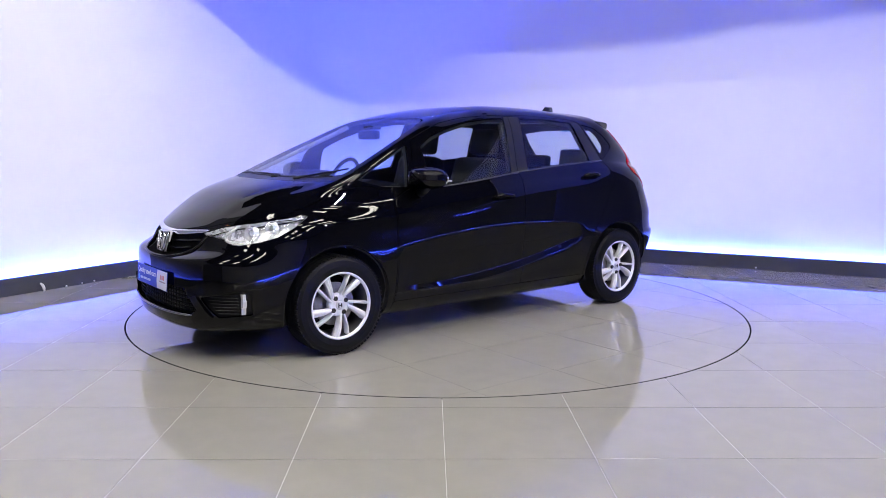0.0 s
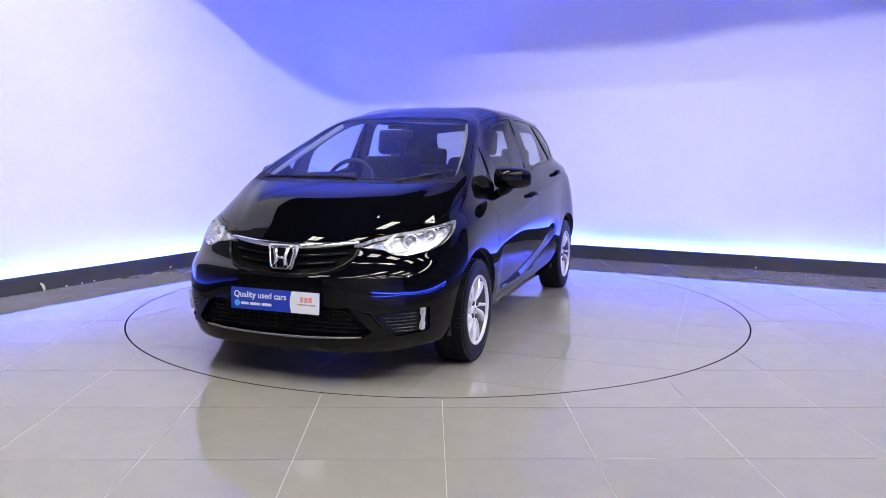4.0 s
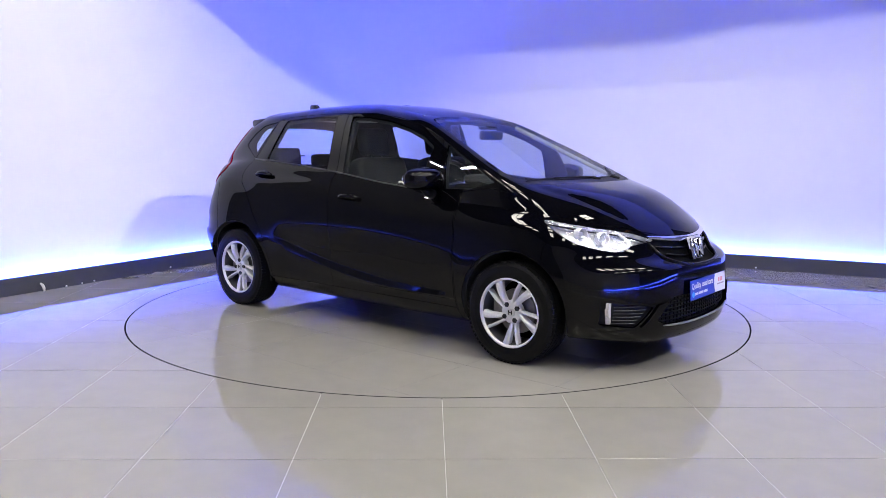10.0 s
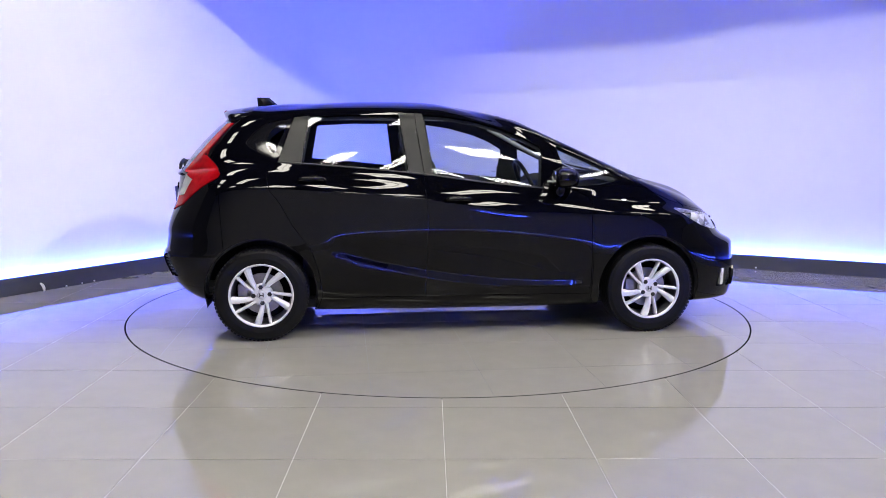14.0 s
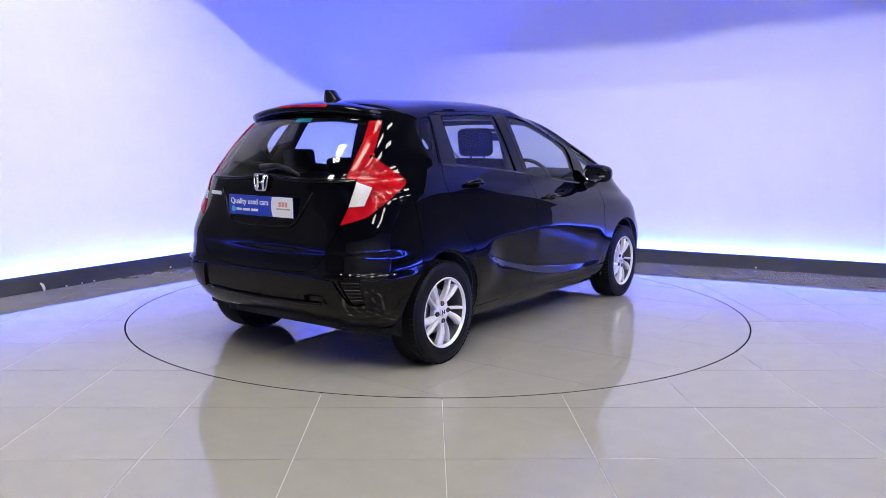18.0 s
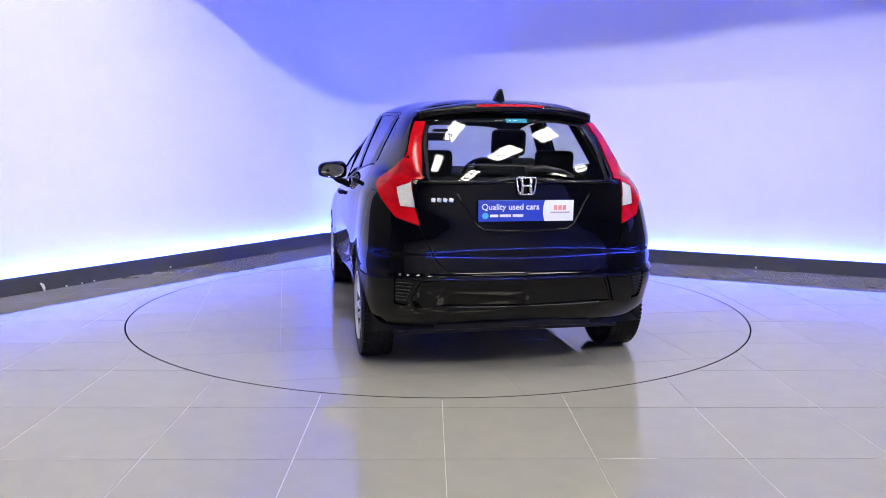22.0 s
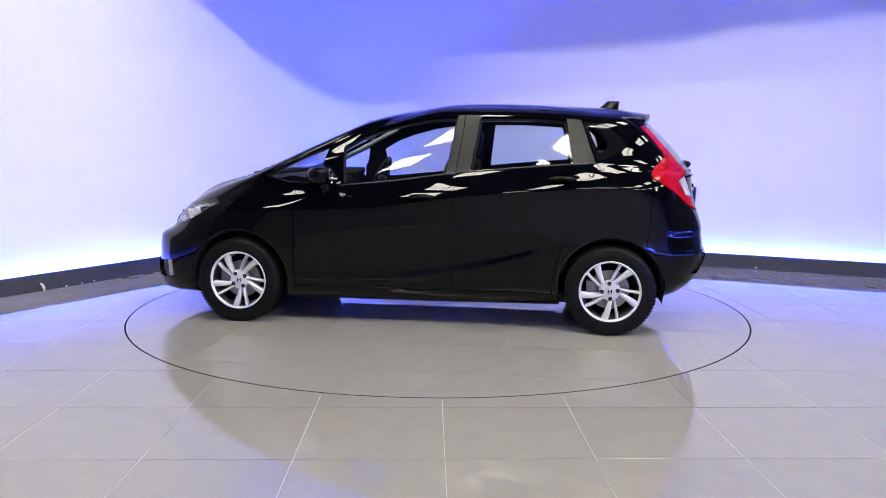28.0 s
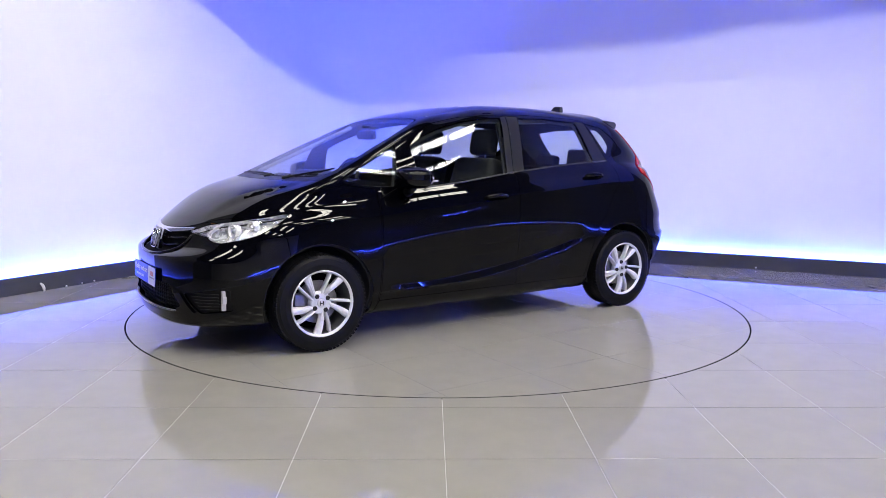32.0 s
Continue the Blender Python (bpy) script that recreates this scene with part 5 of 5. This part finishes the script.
def build_front():
    """Chrome bar, grille slats, emblem, intake mesh, lip."""
    grille = bpy.data.objects["grille"]
    b = bmesh.new()
    rows = []
    for y in np.linspace(-0.385, 0.385, 41):
        e = abs(y) / 0.385
        z = 0.700 + 0.030 * e ** 1.5
        h = 0.006 + 0.015 * (1 - e) ** 0.5
        p = front_at(y, z, -1 if y < 0 else 1, -0.004)
        rows.append([b.verts.new(p + Vector((dx, 0, dz))) for dx, dz in ((-0.03, h), (0.002, h), (0.010, 0.2 * h), (0.004, -h), (-0.03, -h))])
    for p, q in zip(rows, rows[1:]):
        for i in range(4):
            b.faces.new((p[i], p[i + 1], q[i + 1], q[i]))
    bmesh.ops.recalc_face_normals(b, faces=b.faces)
    part("chrome_bar", b, CHROME, grille, "chrome bar over the grille", smooth=True)
    b = bmesh.new()
    edge = [(0.392, 0.708), (0.382, 0.68), (0.368, 0.65), (0.335, 0.622), (0.29, 0.597), (0.22, 0.580), (0.12, 0.571), (0.0, 0.569)]
    line = edge + [(-y, z) for y, z in edge[-2::-1]]
    tube(b, [front_at(y, z, -1 if y < 0 else 1, 0.0) for y, z in line], [0.004] + [0.010] * (len(line) - 2) + [0.004], 10)
    part("grille_rim", b, GLOSS, grille, smooth=True)
    for z, half in ((0.656, 0.345), (0.612, 0.290)):
        b = bmesh.new()
        tube(b, [front_at(y, z + 0.022 * (abs(y) / half) ** 2, -1 if y < 0 else 1, 0.010) for y in np.linspace(-half, half, 19)], [0.003] + [0.009] * 17 + [0.003], 8)
        part("slat", b, GLOSS, grille, smooth=True)
    badge("emblem", grille, (2.008, 0, 0.650), (0.97, 0, 0.22), 1.12)
    plateback = box((-0.075, -0.06, -0.02), (0.075, 0.06, -0.004), 0.02, 3, Matrix.Translation((2.0, 0, 0.65)) @ Vector((0.97, 0, 0.22)).to_track_quat("Z", "Y").to_matrix().to_4x4())
    part("emblem_plate", plateback, GLOSS, grille)
    turn = Matrix.Translation((1.998, 0, 0.655)) @ Vector((0.97, 0, 0.22)).to_track_quat("Z", "Y").to_matrix().to_4x4()
    shield = prism([(p.x, p.y) for p in fillet([(-0.092, 0.064), (0.092, 0.064), (0.060, -0.068), (-0.060, -0.068)], 0.02)], -0.010, -0.002)
    bmesh.ops.transform(shield, matrix=turn, verts=shield.verts)
    part("emblem_surround", shield, SILVER, grille, "silver surround of the emblem")
    inset = prism([(p.x, p.y) for p in fillet([(-0.072, 0.054), (0.072, 0.054), (0.052, -0.058), (-0.052, -0.058)], 0.02)], -0.002, 0.0)
    bmesh.ops.transform(inset, matrix=turn, verts=inset.verts)
    part("emblem_field", inset, GLOSS, grille)
    bumper = bpy.data.objects["front_bumper"]
    for r in range(6):
        z = 0.290 + 0.021 * r
        half = 0.48 - 0.017 * r
        b = bmesh.new()
        tube(b, [front_at(y, z, -1 if y < 0 else 1, 0.022) for y in np.linspace(-half, half, 15)], 0.0045, 6)
        part("intake_bar", b, NET, bumper)
    for k in range(-13, 14):
        y = k * 0.034
        if abs(y) < 0.45:
            b = bmesh.new()
            tube(b, [front_at(y, 0.278, -1 if y < 0 else 1, 0.024), front_at(y + 0.001, 0.41 - max(0, abs(y) - 0.38) * 1.1, -1 if y < 0 else 1, 0.024)], 0.003, 5)
            part("intake_bar", b, NET, bumper)
    b = bmesh.new()
    tube(b, [front_at(y, 0.259 + 0.013 * (abs(y) / 0.46) ** 2, -1 if y < 0 else 1, -0.006) for y in np.linspace(-0.46, 0.46, 21)], [0.003] + [0.0055] * 19 + [0.003], 8)
    part("lip", b, LIPGREY, bumper, "satin grey lower lip", smooth=True)
    # front plate stands on its bracket
    plate = number_plate(Matrix.Translation((2.078, 0.0, 0.437)) @ pose(0, 0, 0, 90, 0, 90) @ pose(0, 0, 0, -4, 0, 0))
    part("plate_bracket", box((-0.2, -0.05, -0.03), (0.2, 0.05, 0.0), 0.004), TRIM, plate)


def rear_at(y, z, out=0.0):
    p = SKIN.surface(ENDS, abs(y), z, (-1, 0, 0))
    return Vector((p.x - out, y, z))


def build_rear():
    gate = bpy.data.objects["tailgate"]
    badge("emblem", gate, (-1.862, 0, 1.020), (-1, 0, 0.08), 0.86)
    # recess frame round the plate
    b = bmesh.new()
    tube(b, [rear_at(y, z, 0.003) for y, z in ((-0.362, 0.975), (-0.330, 0.92), (-0.300, 0.866), (-0.262, 0.812), (-0.225, 0.790), (-0.1, 0.785), (0.1, 0.785), (0.225, 0.790), (0.262, 0.812), (0.300, 0.866), (0.330, 0.92), (0.362, 0.975))], 0.0065, 8)
    part("recess_edge", b, PAINT, gate, smooth=True)
    b = bmesh.new()
    tube(b, [rear_at(y, 1.036 + 0.020 * math.exp(-(y / 0.13) ** 2), 0.006) for y in np.linspace(-0.54, 0.54, 29)], [0.003] + [0.010] * 27 + [0.003], 8)
    part("garnish", b, PAINT, gate, smooth=True)
    number_plate(Matrix.Translation((-1.868, 0.0, 0.890)) @ pose(0, 0, 0, 90, 0, -90) @ pose(0, 0, 0, 2, 0, 0))
    # model name as plain chrome bars
    for k in range(4):
        p = rear_at(0.485 - k * 0.030, 0.945, 0.003)
        part("name_bar", box((-0.004, -0.011, -0.010), (0.004, 0.011, 0.010), 0.001, 1, Matrix.Translation(p) @ pose(0, 0, 0, 12)), SILVER, gate)
    # rear wiper
    b = bmesh.new()
    tube(b, [rear_at(-0.02, 1.085, 0.02), rear_at(0.0, 1.10, 0.035), rear_at(-0.10, 1.112, 0.035), rear_at(-0.20, 1.095, 0.03), rear_at(-0.27, 1.065, 0.02)], [0.018, 0.022, 0.017, 0.012, 0.008], 10)
    part("rear_wiper", b, TRIM, gate, smooth=True)
    b = bmesh.new()
    tube(b, [rear_at(y, 1.115 + 0.01 * math.sin((y + 0.1) * 4), 0.014) for y in np.linspace(-0.10, 0.30, 9)], 0.006, 6)
    part("wiper_blade", b, TRIM, gate)
    part("washer_sticker", box((-0.001, -0.06, -0.016), (0.001, 0.06, 0.016), 0.0, 1, Matrix.Translation(rear_at(-0.03, 1.365, -0.010)) @ pose(0, 0, 0, 0, 48)), TEAL, gate, "small teal sticker")
    # roof spoiler with the red brake light
    b = bmesh.new()
    rows = []
    for y in np.linspace(-0.5, 0.5, 27):
        e = abs(y) / 0.5
        back = -1.558 + 0.085 * e ** 2
        z = 1.443 - 0.040 * e ** 2.2
        rise = 1 - 0.6 * e * e
        sec = [(-1.18, z + 0.056 * rise), (-1.36, z + 0.044 * rise), (-1.46, z + 0.030 * rise), (back + 0.01, z + 0.010), (back - 0.002, z - 0.002), (back + 0.004, z - 0.030), (back + 0.022, z - 0.042), (-1.44, z - 0.050), (-1.36, z - 0.050)]
        rows.append([b.verts.new((x, y, zz)) for x, zz in sec])
    for p, q in zip(rows, rows[1:]):
        for i in range(len(p) - 1):
            b.faces.new((p[i], p[i + 1], q[i + 1], q[i]))
    b.faces.new(rows[0]), b.faces.new(rows[-1][::-1])
    bmesh.ops.recalc_face_normals(b, faces=b.faces)
    spoiler = part("roof_spoiler", b, PAINT, CAR, smooth=True)
    b = bmesh.new()
    tube(b, [Vector((-1.543 + 0.085 * (abs(y) / 0.5) ** 2, y, 1.442 - 0.03 * (abs(y) / 0.5) ** 2)) for y in np.linspace(-0.215, 0.215, 15)], [0.004] + [0.016] * 13 + [0.004], 8)
    part("brake_light", b, REDLENS, spoiler, "red high brake light", smooth=True)
    # shark-fin aerial
    b = bmesh.new()
    rows = []
    for t in np.linspace(0, 1, 9):
        x0, x1 = -1.16 - 0.10 * t ** 0.8, -1.335 - 0.010 * t
        w = 0.030 * (1 - t) ** 0.8 + 0.006
        z = 1.478 + 0.075 * t
        rows.append([b.verts.new((x, y, z)) for x, y in ((x0, 0), (x0 * 0.6 + x1 * 0.4, w), (x1, w * 0.7), (x1, -w * 0.7), (x0 * 0.6 + x1 * 0.4, -w))])
    for p, q in zip(rows, rows[1:]):
        for i in range(5):
            b.faces.new((p[i], p[(i + 1) % 5], q[(i + 1) % 5], q[i]))
    b.faces.new(rows[-1])
    bmesh.ops.recalc_face_normals(b, faces=b.faces)
    part("aerial", b, GLOSS, CAR, "gloss black shark-fin aerial", smooth=True)
    back = bpy.data.objects["rear_bumper"]
    b = bmesh.new()
    tube(b, [rear_at(y, 0.378 + 0.012 * (abs(y) / 0.45) ** 3, 0.002) for y in np.linspace(-0.45, 0.45, 25)], [0.004] + [0.010] * 23 + [0.004], 10)
    part("lower_edge", b, PAINT, back, smooth=True)
    for s in BOTH:
        for r in range(6):
            b = bmesh.new()
            z = 0.425 + 0.019 * r
            tube(b, [rear_at(s * (0.632 - 0.005 * r), z, 0.0), rear_at(s * (0.684 + 0.001 * r), z + 0.002, 0.0)], 0.004, 6)
            part("vent_bar", b, TRIM, back)


def build_wipers():
    up = lambda x, y, out: SKIN.surface(TOP, x, abs(y), (0, 0, 1)) + Vector((0, 0, out))
    for y0, y1, x0, x1 in ((0.08, -0.60, 1.272, 1.225), (0.36, 0.615, 1.262, 1.085)):
        arm, blade = bmesh.new(), bmesh.new()
        pts = []
        for k in range(9):
            t = k / 8
            y = y0 + (y1 - y0) * t
            p = up(x0 + (x1 - x0) * t, y, 0.010)
            pts.append(Vector((p.x, y, p.z)))
        tube(arm, [pts[0] + Vector((0.05, 0, -0.015))] + pts[:6], [0.012, 0.009, 0.007, 0.006, 0.006, 0.005, 0.004], 8)
        a = part("wiper", arm, TRIM, CAR, smooth=True)
        tube(blade, [p + Vector((-0.012, 0, -0.002)) for p in pts], 0.005, 6)
        part("blade", blade, TRIM, a)
    # washer strip over the cowl, a thin bright rubber edge under the screen
    b = bmesh.new()
    rows = [up(1.268 - 0.10 * (abs(y) / 0.62) ** 2.6, y, 0.001) for y in np.linspace(-0.6, 0.6, 25)]
    tube(b, [Vector((p.x, y, p.z)) for p, y in zip(rows, np.linspace(-0.6, 0.6, 25))], 0.004, 6)
    part("screen_seal", b, TRIM, bpy.data.objects["cowl"])


def seat(x, y, width, parent):
    b = bmesh.new()
    add_box(b, (x - 0.02, y - width / 2, 0.36), (x + 0.50, y + width / 2, 0.56), 0.06, 3)
    s = part("seat", b, CLOTH, parent, "dark cloth front seat", smooth=True)
    b = bmesh.new()
    add_box(b, (-0.075, -width / 2, 0.0), (0.075, width / 2, 0.66), 0.065, 4, Matrix.Translation((x - 0.02, y, 0.50)) @ pose(0, 0, 0, 0, -17))
    part("backrest", b, CLOTH, s, smooth=True)
    b = bmesh.new()
    add_box(b, (-0.05, -0.125, 0.0), (0.05, 0.125, 0.19), 0.045, 4, Matrix.Translation((x - 0.225, y, 1.155)) @ pose(0, 0, 0, 0, -10))
    part("headrest", b, CLOTH, s, smooth=True)
    b = bmesh.new()
    for k in (-1, 1):
        tube(b, [(x - 0.20, y + k * 0.055, 1.09), (x - 0.215, y + k * 0.055, 1.17)], 0.007, 8)
    part("headrest_rods", b, CHROME, s)


def build_cabin():
    for y in (-0.36, 0.36):
        seat(-0.02, y, 0.48, CAR)
    b = bmesh.new()
    add_box(b, (-1.02, -0.62, 0.36), (-0.55, 0.62, 0.56), 0.06, 3)
    bench = part("rear_bench", b, CLOTH, CAR, "dark cloth rear bench", smooth=True)
    b = bmesh.new()
    add_box(b, (-0.06, -0.61, 0), (0.06, 0.61, 0.56), 0.055, 3, Matrix.Translation((-1.0, 0, 0.52)) @ pose(0, 0, 0, 0, -18))
    part("backrest", b, CLOTH, bench, smooth=True)
    for y in (-0.38, 0.0, 0.38):
        b = bmesh.new()
        add_box(b, (-0.04, -0.12, 0.0), (0.04, 0.12, 0.15 if y else 0.10), 0.036, 4, Matrix.Translation((-1.19, y, 1.05)) @ pose(0, 0, 0, 0, -8))
        part("headrest", b, CLOTH, bench, smooth=True)
    # dashboard and steering wheel on the right-hand side
    b = bmesh.new()
    rows = []
    for y in np.linspace(-0.66, 0.66, 15):
        e = (abs(y) / 0.66) ** 3
        sec = [(1.17 - 0.14 * e, 1.01 - 0.02 * e), (0.92, 1.015), (0.74, 0.99), (0.70, 0.94), (0.76, 0.80), (0.80, 0.55)]
        rows.append([b.verts.new((x, y, z)) for x, z in sec])
    for p, q in zip(rows, rows[1:]):
        for i in range(len(p) - 1):
            b.faces.new((p[i], p[i + 1], q[i + 1], q[i]))
    b.faces.new(rows[0]), b.faces.new(rows[-1][::-1])
    dash = part("dashboard", b, LINING, CAR, smooth=True)
    b = box((0.68, -0.52, 0.985), (0.86, -0.22, 1.045), 0.03, 3)
    part("binnacle", b, LINING, dash, smooth=True)
    b = bmesh.new()
    m = Matrix.Translation((0.52, -0.36, 0.955)) @ pose(0, 0, 0, 0, -24, 0) @ pose(0, 0, 0, 0, 0, 90)
    tube(b, [m @ Vector((0.18 * math.cos(a), 0, 0.18 * math.sin(a))) for a in [2 * math.pi * k / 32 for k in range(33)]], 0.015, 8)
    sw = part("steering_wheel", b, TRIM, CAR, "black three-spoke steering wheel", smooth=True)
    b = bmesh.new()
    for a in (0, 180, 270):
        tube(b, [m @ Vector((0, 0.0, 0)), m @ Vector((0.17 * math.cos(radians(a)), 0, 0.17 * math.sin(radians(a))))], [0.04, 0.015], 8)
    part("spokes", b, TRIM, sw)
    b = box((0.50, -0.12, 1.265), (0.54, 0.12, 1.33), 0.02, 3)
    m2 = part("interior_mirror", b, TRIM, CAR, smooth=True)
    part("camera_pod", box((0.45, -0.06, 1.335), (0.53, 0.06, 1.36), 0.01, 2), TRIM, m2)
    # pale pillar linings along the screen
    for s in BOTH:
        b = bmesh.new()
        tube(b, [(1.09, s * 0.634, 1.030), (0.74, s * 0.572, 1.190), (0.40, s * 0.474, 1.358)], [0.013, 0.017, 0.017], 10)
        part("pillar_lining", b, PALETRIM, CAR, "pale grey pillar lining", smooth=True)
        b = bmesh.new()
        tube(b, [(-0.27, s * 0.665, 1.05), (-0.26, s * 0.60, 1.25), (-0.25, s * 0.555, 1.385)], [0.045, 0.04, 0.035], 10)
        part("pillar_lining", b, LINING, CAR, smooth=True)
    b = bmesh.new()
    add_box(b, (-1.30, -0.45, 1.415), (0.30, 0.45, 1.425), 0.0)
    part("headlining", b, PALETRIM, CAR, "pale grey headlining")
    # parcel shelf
    b = box((-1.72, -0.50, 1.0), (-1.22, 0.50, 1.02), 0.006)
    part("parcel_shelf", b, LINING, CAR)


build_panels()
build_underside()
for wx in (1.265, -1.265):
    for ws in BOTH:
        wheel(wx, ws)
build_front()
build_rear()
build_wipers()
build_cabin()


# ---- what moves
TURN_RATE, TURN_START = 11.7465, 202.6467
CAR_OFF = Vector((0.035, -0.108, 0))


def heading():
    rows = [(0.0, 218.45), (0.5, 218.5), (1.0, 219.2), (1.5, 221.65), (2.0, 226.1), (2.5, 231.7)]
    rows += [(float(t), TURN_START + TURN_RATE * t) for t in range(3, 31)]
    rows += [(30.8, TURN_START + TURN_RATE * 30.8), (31.2, 568.7), (31.6, 571.8), (32.0, 573.44)]
    return rows


def motions():
    walk(CAR, [(t, pose(0, 0, 0, 0, 0, a) @ Matrix.Translation(CAR_OFF)) for t, a in heading()])
    walk(TURNTABLE, [(t, Matrix.Translation(TURN_C) @ pose(0, 0, 0, 0, 0, a)) for t, a in heading()])


motions()
